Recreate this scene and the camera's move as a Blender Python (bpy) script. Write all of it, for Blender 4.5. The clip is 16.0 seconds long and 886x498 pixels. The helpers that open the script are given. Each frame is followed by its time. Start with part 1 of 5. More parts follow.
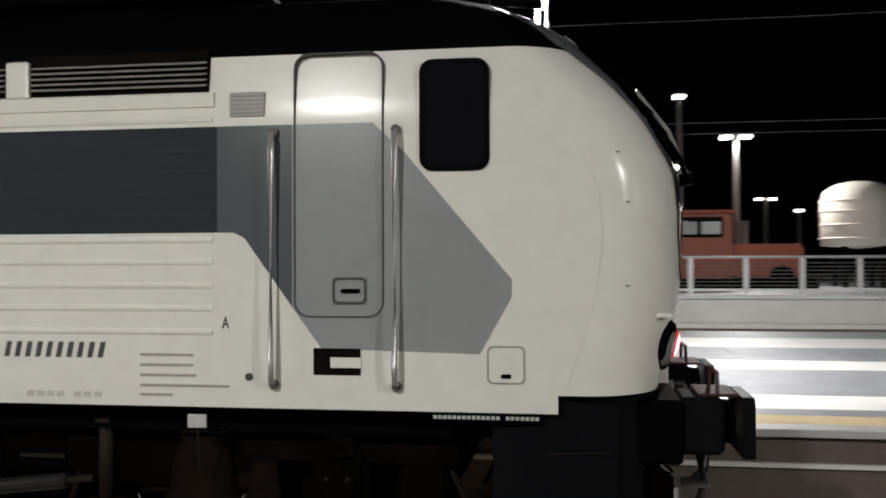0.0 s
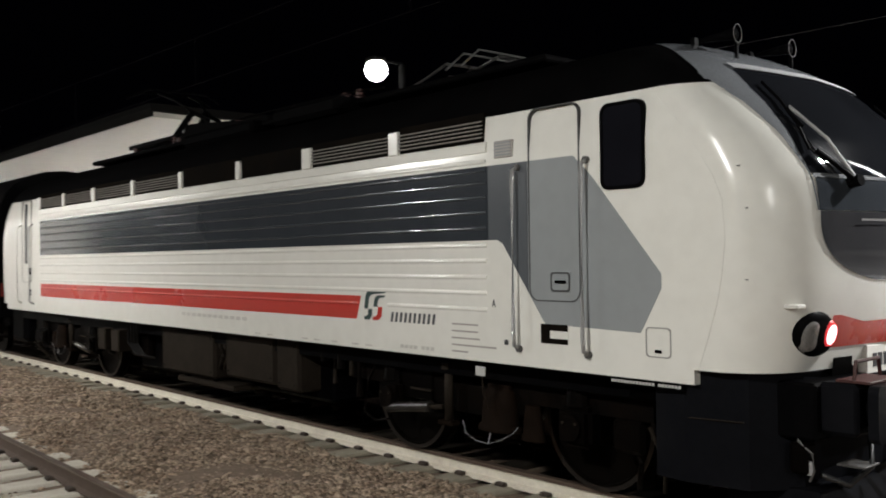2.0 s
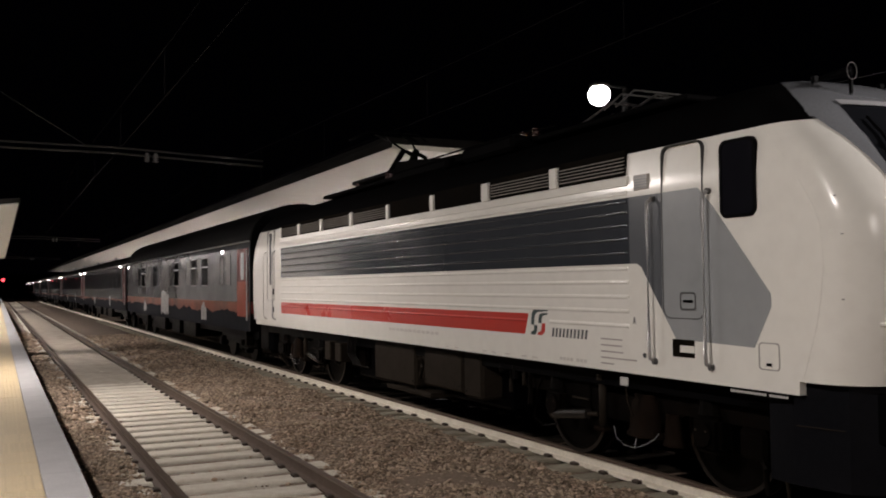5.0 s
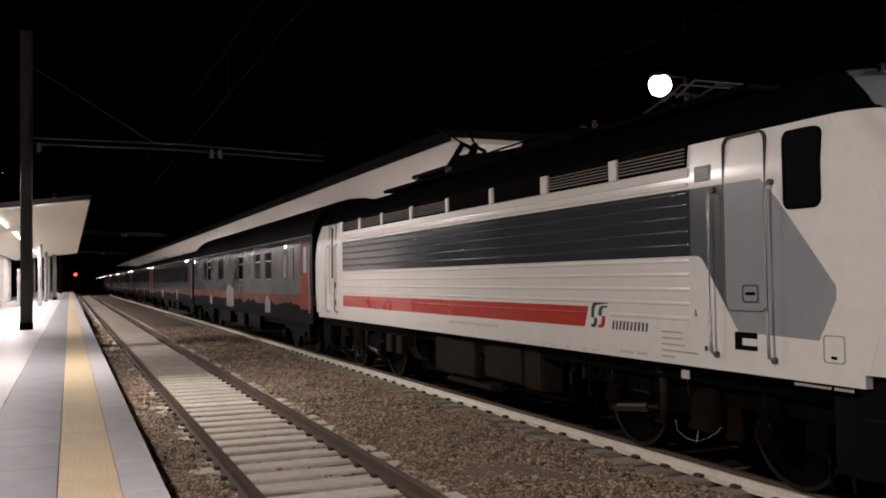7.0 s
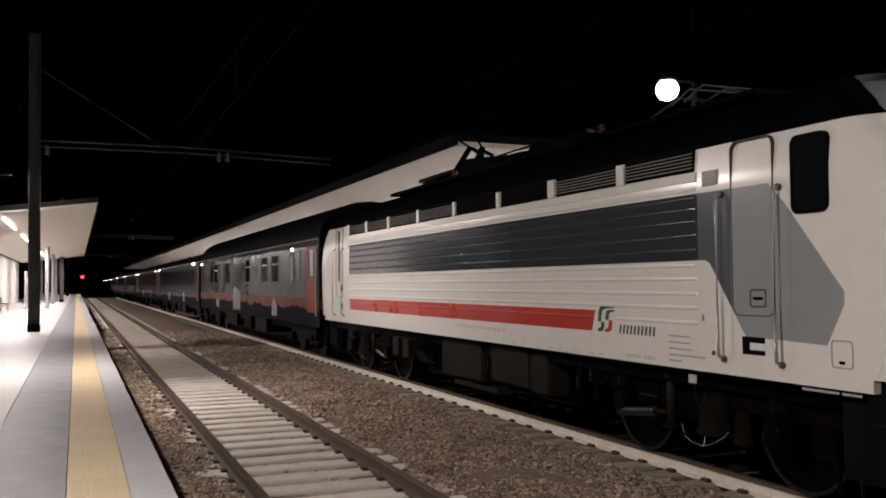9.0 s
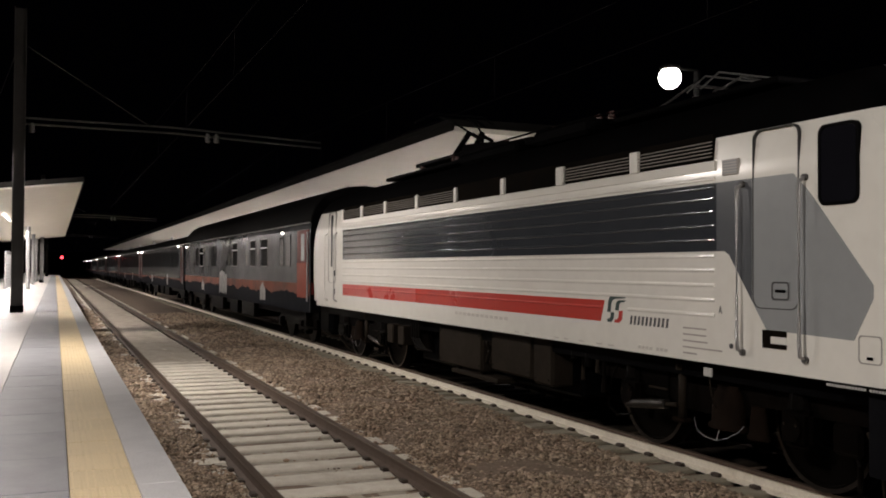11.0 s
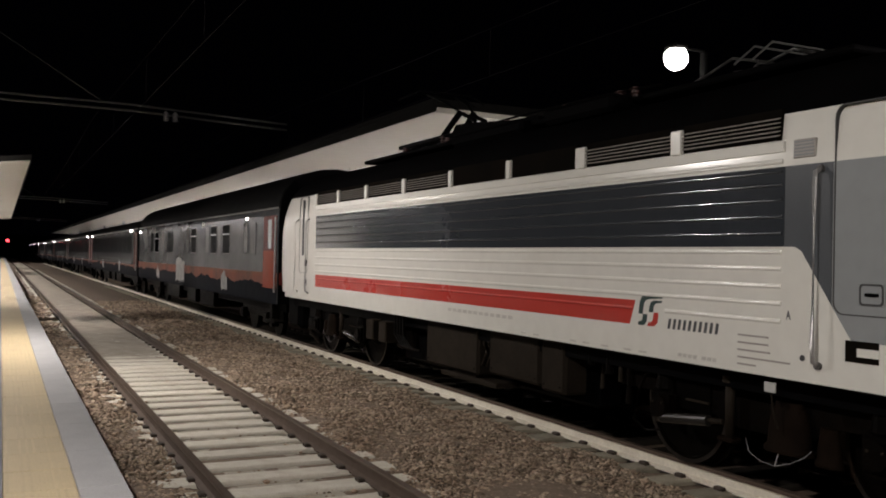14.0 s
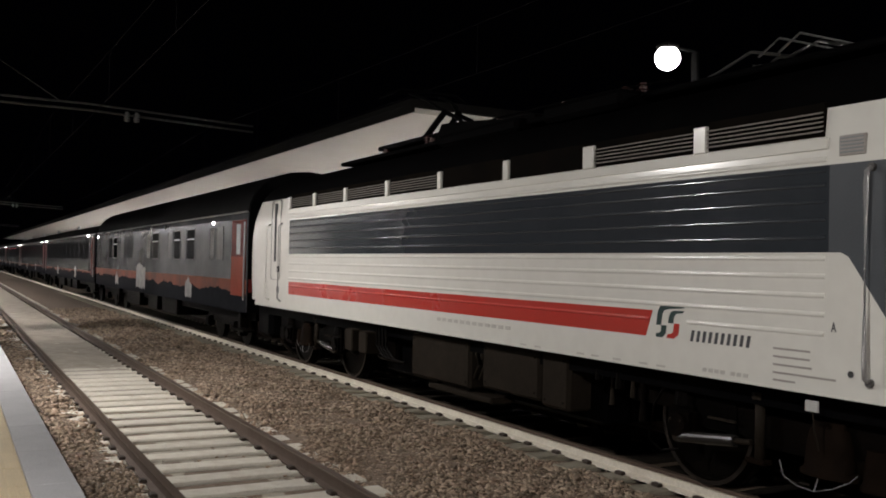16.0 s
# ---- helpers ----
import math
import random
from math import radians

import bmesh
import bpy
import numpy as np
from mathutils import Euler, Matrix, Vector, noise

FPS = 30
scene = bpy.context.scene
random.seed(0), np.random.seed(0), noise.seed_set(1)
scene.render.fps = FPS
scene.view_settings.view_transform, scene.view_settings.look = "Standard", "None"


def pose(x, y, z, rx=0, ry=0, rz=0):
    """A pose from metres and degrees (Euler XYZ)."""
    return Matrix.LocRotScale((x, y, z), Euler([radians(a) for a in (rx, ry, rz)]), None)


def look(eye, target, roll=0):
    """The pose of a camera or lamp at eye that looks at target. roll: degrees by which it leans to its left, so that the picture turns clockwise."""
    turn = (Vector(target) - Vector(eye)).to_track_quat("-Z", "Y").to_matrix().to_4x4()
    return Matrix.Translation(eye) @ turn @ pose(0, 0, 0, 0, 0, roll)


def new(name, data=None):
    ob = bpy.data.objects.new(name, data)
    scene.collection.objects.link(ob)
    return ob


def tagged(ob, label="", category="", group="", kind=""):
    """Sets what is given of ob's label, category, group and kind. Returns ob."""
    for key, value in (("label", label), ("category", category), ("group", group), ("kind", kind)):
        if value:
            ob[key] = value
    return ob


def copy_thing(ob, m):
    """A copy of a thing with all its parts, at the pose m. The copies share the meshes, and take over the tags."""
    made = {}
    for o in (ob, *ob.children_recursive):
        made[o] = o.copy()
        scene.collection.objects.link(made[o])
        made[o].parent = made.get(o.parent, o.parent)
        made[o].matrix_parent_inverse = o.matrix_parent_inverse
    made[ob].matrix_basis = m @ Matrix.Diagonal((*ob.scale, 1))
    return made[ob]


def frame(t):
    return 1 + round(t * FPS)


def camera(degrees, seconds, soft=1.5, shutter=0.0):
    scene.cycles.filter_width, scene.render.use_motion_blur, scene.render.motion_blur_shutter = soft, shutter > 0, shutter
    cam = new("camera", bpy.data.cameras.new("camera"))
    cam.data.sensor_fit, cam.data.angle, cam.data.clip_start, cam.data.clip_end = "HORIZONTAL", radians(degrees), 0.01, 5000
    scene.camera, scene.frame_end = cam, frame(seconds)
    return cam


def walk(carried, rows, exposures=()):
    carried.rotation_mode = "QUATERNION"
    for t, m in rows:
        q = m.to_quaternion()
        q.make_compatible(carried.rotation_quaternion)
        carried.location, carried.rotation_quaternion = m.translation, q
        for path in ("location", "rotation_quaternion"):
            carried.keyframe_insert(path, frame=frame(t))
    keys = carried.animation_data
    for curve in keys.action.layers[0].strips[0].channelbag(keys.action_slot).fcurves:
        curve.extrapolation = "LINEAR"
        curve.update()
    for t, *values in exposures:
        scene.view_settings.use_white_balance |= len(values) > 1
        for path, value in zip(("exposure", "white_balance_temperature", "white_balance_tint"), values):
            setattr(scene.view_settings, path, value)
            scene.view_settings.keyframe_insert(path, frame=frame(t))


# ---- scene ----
# (seconds, eye, target, roll)
PATH = [
    (0, (4.616, 0.560, 2.076), (4.316, 2.537, 2.100), -0.22),
    (0.5, (4.675, 0.534, 2.097), (4.023, 2.425, 2.096), -0.49),
    (1, (4.775, 0.414, 2.109), (3.728, 2.117, 2.100), -0.84),
    (1.5, (4.858, 0.351, 2.099), (3.494, 1.814, 2.108), -0.81),
    (2, (4.912, 0.351, 2.094), (3.399, 1.659, 2.115), -0.74),
    (2.5, (5.030, 0.335, 2.080), (3.426, 1.529, 2.119), -0.99),
    (3, (5.152, 0.344, 2.072), (3.476, 1.434, 2.125), -1.10),
    (3.5, (5.304, 0.356, 2.067), (3.582, 1.372, 2.131), -1.20),
    (4, (5.409, 0.356, 2.065), (3.657, 1.319, 2.138), -1.01),
    (4.5, (5.427, 0.334, 2.069), (3.658, 1.265, 2.145), -0.87),
    (5, (5.444, 0.326, 2.070), (3.648, 1.202, 2.147), -0.65),
    (7.5, (5.521, 0.305, 2.075), (3.668, 1.054, 2.138), -0.91),
    (8, (5.523, 0.305, 2.075), (3.668, 1.050, 2.142), -0.88),
    (8.5, (5.527, 0.307, 2.071), (3.670, 1.048, 2.144), -0.81),
    (11, (5.165, 0.107, 2.076), (3.324, 0.888, 2.118), 0.29),
    (11.5, (4.878, 0.126, 2.081), (3.044, 0.922, 2.124), 0.07),
    (12, (4.646, 0.129, 2.082), (2.808, 0.917, 2.118), 1.71),
    (12.5, (4.358, 0.086, 2.090), (2.534, 0.904, 2.131), 2.47),
    (13, (4.079, 0.110, 2.091), (2.268, 0.957, 2.109), 1.54),
    (13.5, (3.782, 0.152, 2.103), (1.976, 1.011, 2.122), 0.64),
    (14, (3.609, 0.171, 2.095), (1.808, 1.042, 2.116), 1.20),
    (14.5, (3.363, 0.119, 2.089), (1.595, 1.054, 2.117), 1.64),
    (15, (3.156, 0.115, 2.078), (1.392, 1.057, 2.110), 1.53),
    (15.5, (2.925, 0.134, 2.084), (1.161, 1.076, 2.122), 1.25),
    (16, (2.725, 0.151, 2.086), (0.965, 1.100, 2.123), 1.27),
]
cam = camera(51.69, 16.0, soft=1.8, shutter=0.4)
walk(cam, [(t, look(eye, target, roll)) for t, eye, target, roll in PATH],
     [(0, -0.34, 6300, 9), (1.0, -0.27, 6250, 9), (1.6, -0.26, 6300, 9), (2.0, -0.30, 6275, 9), (2.5, -0.53, 6250, 10), (3, -0.65, 6300, 11), (4, -0.70, 6400, 12), (5, -0.75, 6700, 18), (8, -0.81, 6650, 22), (11, -0.78, 6750, 16), (13, -0.79, 6700, 15), (16, -0.69, 6350, 13)])

# ---- light ----
world = bpy.data.worlds.new("night")
world.use_nodes = True
scene.world = world
world.node_tree.nodes["Background"].inputs[0].default_value = (0.25, 0.22, 0.45, 1)
world.node_tree.nodes["Background"].inputs[1].default_value = 0.0012


def spot_lamp(name, place, target, watts, size, colour, spread=150):
    data = bpy.data.lights.new(name, "AREA")
    data.shape, data.size, data.energy, data.color = "DISK", size, watts, colour
    data.spread = radians(spread)
    ob = new(name, data)
    ob.matrix_basis = look(place, target)
    return ob


WARM = (1.0, 0.965, 0.90)
COOL = (1.0, 0.975, 0.94)
# lanterns over the near platform; 27.4 and those beyond -100 added as fill
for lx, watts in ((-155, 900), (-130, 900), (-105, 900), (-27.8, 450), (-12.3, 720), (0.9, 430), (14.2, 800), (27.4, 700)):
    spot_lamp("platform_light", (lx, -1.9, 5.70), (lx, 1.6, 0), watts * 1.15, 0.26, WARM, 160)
# lanterns over the far platform
for lx in (-9.5, 4.13):
    spot_lamp("platform_light", (lx, 10.95, 5.58), (lx, 11.4, 0), 190, 0.30, COOL, 150)
# extra aimed lights at the same lantern, added to brighten yard and train front
spot_lamp("platform_light", (4.13, 11.35, 5.58), (6.1, 18.5, 0), 1150, 0.30, COOL, 150)
spot_lamp("platform_light", (4.13, 10.7, 5.62), (-1.5, 6.8, 1.5), 500, 0.26, COOL, 160)
# the street lamp behind the yard
spot_lamp("street_light", (9.93, 33.3, 6.2), (12.5, 31.0, 2.0), 700, 0.3, WARM, 150)
# strip lights under the canopies
for lx in (-35, -47, -59, -71, -83):
    data = bpy.data.lights.new("strip_light", "AREA")
    data.shape, data.size, data.size_y, data.energy, data.color = "RECTANGLE", 7.0, 0.06, 900, COOL
    new("strip_light", data).matrix_basis = pose(lx, -2.2, 4.50)
for lx in (-22, -42, -62, -82, -102):
    data = bpy.data.lights.new("strip_light", "AREA")
    data.shape, data.size, data.size_y, data.energy, data.color = "RECTANGLE", 16.0, 0.12, 1200, COOL
    new("strip_light", data).matrix_basis = pose(lx, 11.6, 4.0)


# ---- materials ----
def material(name, base, rough=0.5, metal=0.0, second=None, scale=6.0, amount=0.5, bump=0.0, bump_scale=60.0,
             coat=0.0, emit=None, power=0.0, stretch=(1, 1, 1), alpha_rand=0.0, rough_var=0.08, spec=0.5, fine_mix=0.35):
    m = bpy.data.materials.new(name)
    m.use_nodes = True
    nt = m.node_tree
    n, l = nt.nodes, nt.links
    p = n["Principled BSDF"]
    p.inputs["Metallic"].default_value = metal
    p.inputs["Coat Weight"].default_value = coat
    p.inputs["Coat Roughness"].default_value = 0.08
    p.inputs["Specular IOR Level"].default_value = spec
    if spec <= 0.3 and metal == 0:
        p.inputs["IOR"].default_value = 1.15      # dull, grimy surfaces
    tc = n.new("ShaderNodeTexCoord")
    mp = n.new("ShaderNodeMapping")
    mp.inputs["Scale"].default_value = stretch
    l.new(tc.outputs["Object"], mp.inputs["Vector"])
    big = n.new("ShaderNodeTexNoise")
    big.inputs["Scale"].default_value = scale
    big.inputs["Detail"].default_value = 6
    big.inputs["Roughness"].default_value = 0.65
    l.new(mp.outputs[0], big.inputs["Vector"])
    fine = n.new("ShaderNodeTexNoise")
    fine.inputs["Scale"].default_value = bump_scale
    fine.inputs["Detail"].default_value = 4
    l.new(mp.outputs[0], fine.inputs["Vector"])
    ramp = n.new("ShaderNodeValToRGB")
    ramp.color_ramp.elements[0].position = 0.36
    ramp.color_ramp.elements[1].position = 0.68
    ramp.color_ramp.elements[0].color = (*base, 1)
    other = second if second else tuple(c * 0.75 for c in base)
    ramp.color_ramp.elements[1].color = (*[b + (o - b) * amount for b, o in zip(base, other)], 1)
    l.new(big.outputs["Fac"], ramp.inputs["Fac"])
    mix = n.new("ShaderNodeMix")
    mix.data_type, mix.blend_type = "RGBA", "MULTIPLY"
    mix.inputs["Factor"].default_value = fine_mix
    l.new(ramp.outputs["Color"], mix.inputs["A"])
    grey = n.new("ShaderNodeValToRGB")
    grey.color_ramp.elements[0].color, grey.color_ramp.elements[1].color = (0.62, 0.60, 0.58, 1), (1, 1, 1, 1)
    grey.color_ramp.elements[0].position, grey.color_ramp.elements[1].position = 0.3, 0.6
    l.new(fine.outputs["Fac"], grey.inputs["Fac"])
    l.new(grey.outputs["Color"], mix.inputs["B"])
    last = mix.outputs["Result"]
    if alpha_rand:
        info = n.new("ShaderNodeObjectInfo")
        geo = n.new("ShaderNodeNewGeometry")
        add = n.new("ShaderNodeMath")
        l.new(info.outputs["Random"], add.inputs[0])
        l.new(geo.outputs["Random Per Island"], add.inputs[1])
        fr = n.new("ShaderNodeMath")
        fr.operation = "FRACT"
        l.new(add.outputs[0], fr.inputs[0])
        mr = n.new("ShaderNodeMapRange")
        mr.inputs["To Min"].default_value, mr.inputs["To Max"].default_value = 1 - alpha_rand, 1 + alpha_rand
        l.new(fr.outputs[0], mr.inputs["Value"])
        hsv = n.new("ShaderNodeHueSaturation")
        l.new(mr.outputs[0], hsv.inputs["Value"])
        l.new(last, hsv.inputs["Color"])
        last = hsv.outputs["Color"]
    l.new(last, p.inputs["Base Color"])
    rr = n.new("ShaderNodeMapRange")
    rr.inputs["To Min"].default_value, rr.inputs["To Max"].default_value = max(rough - rough_var, 0.02), min(rough + rough_var, 1)
    l.new(big.outputs["Fac"], rr.inputs["Value"])
    l.new(rr.outputs[0], p.inputs["Roughness"])
    if bump:
        b = n.new("ShaderNodeBump")
        b.inputs["Strength"].default_value = bump
        b.inputs["Distance"].default_value = 0.02
        l.new(fine.outputs["Fac"], b.inputs["Height"])
        l.new(b.outputs[0], p.inputs["Normal"])
    if emit:
        p.inputs["Emission Color"].default_value = (*emit, 1)
        p.inputs["Emission Strength"].default_value = power
    return m


def glass(name, tint, rough=0.03, spec=0.6):
    m = bpy.data.materials.new(name)
    m.use_nodes = True
    n, l = m.node_tree.nodes, m.node_tree.links
    p = n["Principled BSDF"]
    p.inputs["Roughness"].default_value = rough
    p.inputs["Specular IOR Level"].default_value = spec
    tex = n.new("ShaderNodeTexNoise")
    tex.inputs["Scale"].default_value = 2.5
    ramp = n.new("ShaderNodeValToRGB")
    ramp.color_ramp.elements[0].color, ramp.color_ramp.elements[1].color = (*tint, 1), (*[c * 1.6 for c in tint], 1)
    l.new(tex.outputs["Fac"], ramp.inputs["Fac"])
    l.new(ramp.outputs["Color"], p.inputs["Base Color"])
    return m


WHITE = material("white_paint", (0.79, 0.775, 0.72), 0.21, second=(0.70, 0.675, 0.61), scale=0.7, amount=0.25, bump=0.008, bump_scale=7, spec=0.36, fine_mix=0.10, rough_var=0.03)
SLATE = material("slate_paint", (0.036, 0.041, 0.048), 0.13, second=(0.044, 0.049, 0.056), scale=1.5, amount=0.5, bump=0.008, bump_scale=7, coat=0.12, fine_mix=0.12, rough_var=0.03, spec=0.4)
MIDGREY = material("mid_grey_paint", (0.30, 0.315, 0.322), 0.24, second=(0.265, 0.28, 0.286), scale=1.3, amount=0.4, bump=0.008, bump_scale=7, coat=0.3, fine_mix=0.12)
DARKGREY = material("dark_grey_paint", (0.090, 0.098, 0.108), 0.24, second=(0.105, 0.112, 0.122), scale=1.3, amount=0.5, coat=0.3, fine_mix=0.12)
RED = material("red_paint", (0.52, 0.035, 0.022), 0.28, second=(0.42, 0.04, 0.03), scale=0.4, amount=0.2, fine_mix=0.06)
ROOF = material("matt_black_roof", (0.0025, 0.0024, 0.0026), 0.6, second=(0.006, 0.0055, 0.0055), scale=2.2, bump=0.1, bump_scale=30, spec=0.05)
VISOR = material("visor_paint", (0.17, 0.178, 0.19), 0.24, second=(0.135, 0.142, 0.153), scale=1.5, coat=0.3)
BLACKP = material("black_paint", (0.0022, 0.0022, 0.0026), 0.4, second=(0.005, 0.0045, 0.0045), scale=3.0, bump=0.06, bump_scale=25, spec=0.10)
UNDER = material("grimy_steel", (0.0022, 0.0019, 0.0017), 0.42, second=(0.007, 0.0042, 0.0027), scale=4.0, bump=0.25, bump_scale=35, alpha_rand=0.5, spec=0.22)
BOXGREY = material("grimy_grey_box", (0.027, 0.0215, 0.0165), 0.5, second=(0.012, 0.0095, 0.0075), scale=3.0, bump=0.1, bump_scale=30, spec=0.25)
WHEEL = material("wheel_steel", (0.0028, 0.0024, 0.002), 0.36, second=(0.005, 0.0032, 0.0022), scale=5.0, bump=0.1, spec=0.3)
TYREST = material("bright_tread", (0.10, 0.09, 0.085), 0.3, 0.9, second=(0.05, 0.045, 0.04))
STEEL = material("handrail_steel", (0.42, 0.415, 0.41), 0.34, 0.35, second=(0.30, 0.295, 0.29), scale=8)
PANTO = material("pantograph_tube", (0.16, 0.155, 0.15), 0.35, 0.7, second=(0.10, 0.095, 0.09), scale=7)
SEAM = material("rubber_seam", (0.045, 0.045, 0.046), 0.7, second=(0.07, 0.07, 0.07))
HAIRLINE = material("hatch_gap", (0.36, 0.35, 0.325), 0.7)
WINDOW = glass("dark_glass", (0.006, 0.006, 0.008))
SCREEN = glass("windscreen_glass", (0.007, 0.0075, 0.009), 0.05)
SCREEN.node_tree.nodes["Principled BSDF"].inputs["Specular IOR Level"].default_value = 0.42
BEARD = glass("smoked_panel", (0.035, 0.035, 0.038), 0.09)
SLAT = material("louvre_slat", (0.25, 0.225, 0.20), 0.5, second=(0.3, 0.27, 0.24))
# near-black colour that paints the shade inside openings
RECESS_SHADE = material("recess_shade_paint", (0.005, 0.0045, 0.004), 0.9, second=(0.014, 0.010, 0.007), scale=3.0, spec=0.1)
LETTER = material("dark_lettering", (0.05, 0.05, 0.055), 0.5)
NAMEGREY = material("name_lettering", (0.075, 0.075, 0.08), 0.5)
PALELET = material("pale_lettering", (0.55, 0.55, 0.53), 0.6)
NOSESEAM = material("nose_seam", (0.74, 0.725, 0.67), 0.4)
FAINT = material("faint_lettering", (0.40, 0.37, 0.34), 0.5)
FAINTER = material("worn_lettering", (0.60, 0.575, 0.53), 0.5)
GREEN = material("dark_green_paint", (0.02, 0.05, 0.045), 0.4)
TAILRING = material("tail_light_rim", (0.5, 0.03, 0.03), 0.3, emit=(1.0, 0.05, 0.06), power=0.6)
TAIL = material("tail_light", (0.8, 0.1, 0.1), 0.3, emit=(1.0, 0.36, 0.36), power=5.0)
LENS = material("headlight_lens", (0.20, 0.19, 0.18), 0.12, second=(0.08, 0.078, 0.075), scale=40, bump=0.2, bump_scale=90)
RUST = material("oxide_red_steel", (0.05, 0.013, 0.010), 0.5, second=(0.028, 0.010, 0.009), scale=6, bump=0.1)
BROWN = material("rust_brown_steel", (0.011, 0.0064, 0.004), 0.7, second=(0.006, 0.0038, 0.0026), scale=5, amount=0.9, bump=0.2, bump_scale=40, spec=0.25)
DAMPER = material("oily_damper", (0.022, 0.020, 0.018), 0.25, second=(0.012, 0.011, 0.010), scale=4, spec=0.5)
APRON = material("black_apron_paint", (0.006, 0.0063, 0.0078), 0.38, second=(0.010, 0.010, 0.0115), scale=2.5, bump=0.08, bump_scale=20, spec=0.2)
HOSE = material("rubber_hose", (0.02, 0.02, 0.02), 0.45)

RAILTOP = material("rail_head", (0.15, 0.108, 0.082), 0.45, 0.4, second=(0.13, 0.095, 0.072), scale=3, bump=0.05, stretch=(0.3, 1, 1))
RAILSIDE = material("rusty_rail", (0.10, 0.066, 0.047), 0.8, second=(0.065, 0.042, 0.03), scale=5, bump=0.2, bump_scale=40)
RAILWHITE = material("whitewashed_rail", (0.80, 0.75, 0.64), 0.7, second=(0.62, 0.56, 0.46), scale=4, amount=0.7, bump=0.15, bump_scale=40)
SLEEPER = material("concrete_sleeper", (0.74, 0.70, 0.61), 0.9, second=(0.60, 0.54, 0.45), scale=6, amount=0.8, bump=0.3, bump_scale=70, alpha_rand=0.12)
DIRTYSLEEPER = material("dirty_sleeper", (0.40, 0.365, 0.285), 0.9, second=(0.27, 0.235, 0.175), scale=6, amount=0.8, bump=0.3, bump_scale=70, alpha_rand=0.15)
FILL = material("dusty_track_fill", (0.52, 0.47, 0.39), 0.95, second=(0.36, 0.31, 0.245), scale=2.2, amount=0.9, bump=0.5, bump_scale=55)
# near-black concrete colour standing in for shade under the train
UNDERSHADE = material("under_train_shade", (0.035, 0.030, 0.025), 0.8, second=(0.06, 0.05, 0.04), scale=4, bump=0.2, spec=0.2)
CLIP = material("rusty_clip", (0.045, 0.032, 0.024), 0.8, second=(0.07, 0.05, 0.035), scale=8)
STONE = material("ballast_stone", (0.30, 0.215, 0.152), 0.9, second=(0.48, 0.385, 0.29), scale=3, amount=0.8, bump=0.3, bump_scale=60, alpha_rand=0.6)
BED = material("ballast_bed", (0.17, 0.124, 0.089), 0.95, second=(0.27, 0.20, 0.148), scale=14, amount=0.9, bump=0.5, bump_scale=30)
EARTH = material("dark_ground", (0.03, 0.027, 0.023), 0.95, second=(0.05, 0.045, 0.035), scale=0.6, bump=0.4, bump_scale=10)
COPING = material("pale_coping", (0.52, 0.515, 0.52), 0.5, second=(0.43, 0.43, 0.44), scale=2.2, amount=0.8, bump=0.12, bump_scale=60, alpha_rand=0.06)
TACTILE = material("yellow_tactile", (0.66, 0.53, 0.32), 0.6, second=(0.60, 0.49, 0.31), scale=3, amount=0.7, bump=0.1, bump_scale=80, alpha_rand=0.05)
PAVING = material("grey_paving", (0.27, 0.275, 0.295), 0.5, second=(0.22, 0.225, 0.24), scale=2.0, amount=0.7, bump=0.1, bump_scale=80, alpha_rand=0.05)
PALEPAVE = material("pale_paving", (0.55, 0.53, 0.50), 0.5, second=(0.46, 0.44, 0.42), scale=2.0, amount=0.7, bump=0.1, bump_scale=80, alpha_rand=0.05)
WHITEPAVE = material("white_paving", (0.80, 0.78, 0.75), 0.5, second=(0.68, 0.66, 0.63), scale=2.0, amount=0.6, bump=0.08, bump_scale=80, alpha_rand=0.04)
FACE = material("platform_face", (0.15, 0.12, 0.10), 0.9, second=(0.09, 0.07, 0.06), scale=2.0, bump=0.3, bump_scale=30)
SOFFIT = material("white_soffit", (0.72, 0.68, 0.60), 0.6, second=(0.66, 0.62, 0.54), scale=1.0, amount=0.5, bump=0.03)
POLEGREY = material("pale_pole", (0.20, 0.20, 0.205), 0.5, second=(0.16, 0.16, 0.165), scale=6)
# shaded copy of the pale pole, darkened so its own lamp leaves it dim
POLEDIMMED = material("dimmed_pole", (0.010, 0.010, 0.010), 0.7, spec=0.1)
FASCIA = material("dark_fascia", (0.009, 0.0085, 0.008), 0.7, second=(0.014, 0.013, 0.012), spec=0.2)
MAST = material("painted_mast", (0.085, 0.081, 0.079), 0.55, 0.0, second=(0.06, 0.056, 0.053), scale=4, bump=0.05)
GALV = material("galvanised_steel", (0.52, 0.52, 0.53), 0.45, 0.5, second=(0.42, 0.42, 0.43), scale=6)
WIRE = material("contact_wire", (0.010, 0.009, 0.009), 0.7, spec=0.1)
CERAMIC = material("insulator", (0.35, 0.34, 0.34), 0.3)
PANEL = material("pale_wall_panel", (0.66, 0.64, 0.60), 0.55, second=(0.56, 0.54, 0.50), scale=1.2)
CLEAR = glass("shelter_glass", (0.30, 0.31, 0.31), 0.1)
GLOW = material("lamp_glow", (1, 1, 1), 0.4, emit=(1.0, 0.96, 0.90), power=25.0)
TUBE = material("tube_glow", (1, 1, 1), 0.4, emit=(1.0, 0.97, 0.92), power=9.0)
REDGLOW = material("signal_glow", (1, 0.1, 0.1), 0.4, emit=(1.0, 0.06, 0.08), power=7.0)
ORANGE = material("orange_paint", (0.26, 0.048, 0.014), 0.45, second=(0.20, 0.04, 0.013), scale=2)
TANK = material("tank_paint", (0.62, 0.58, 0.52), 0.45, second=(0.5, 0.46, 0.4), scale=1.5)
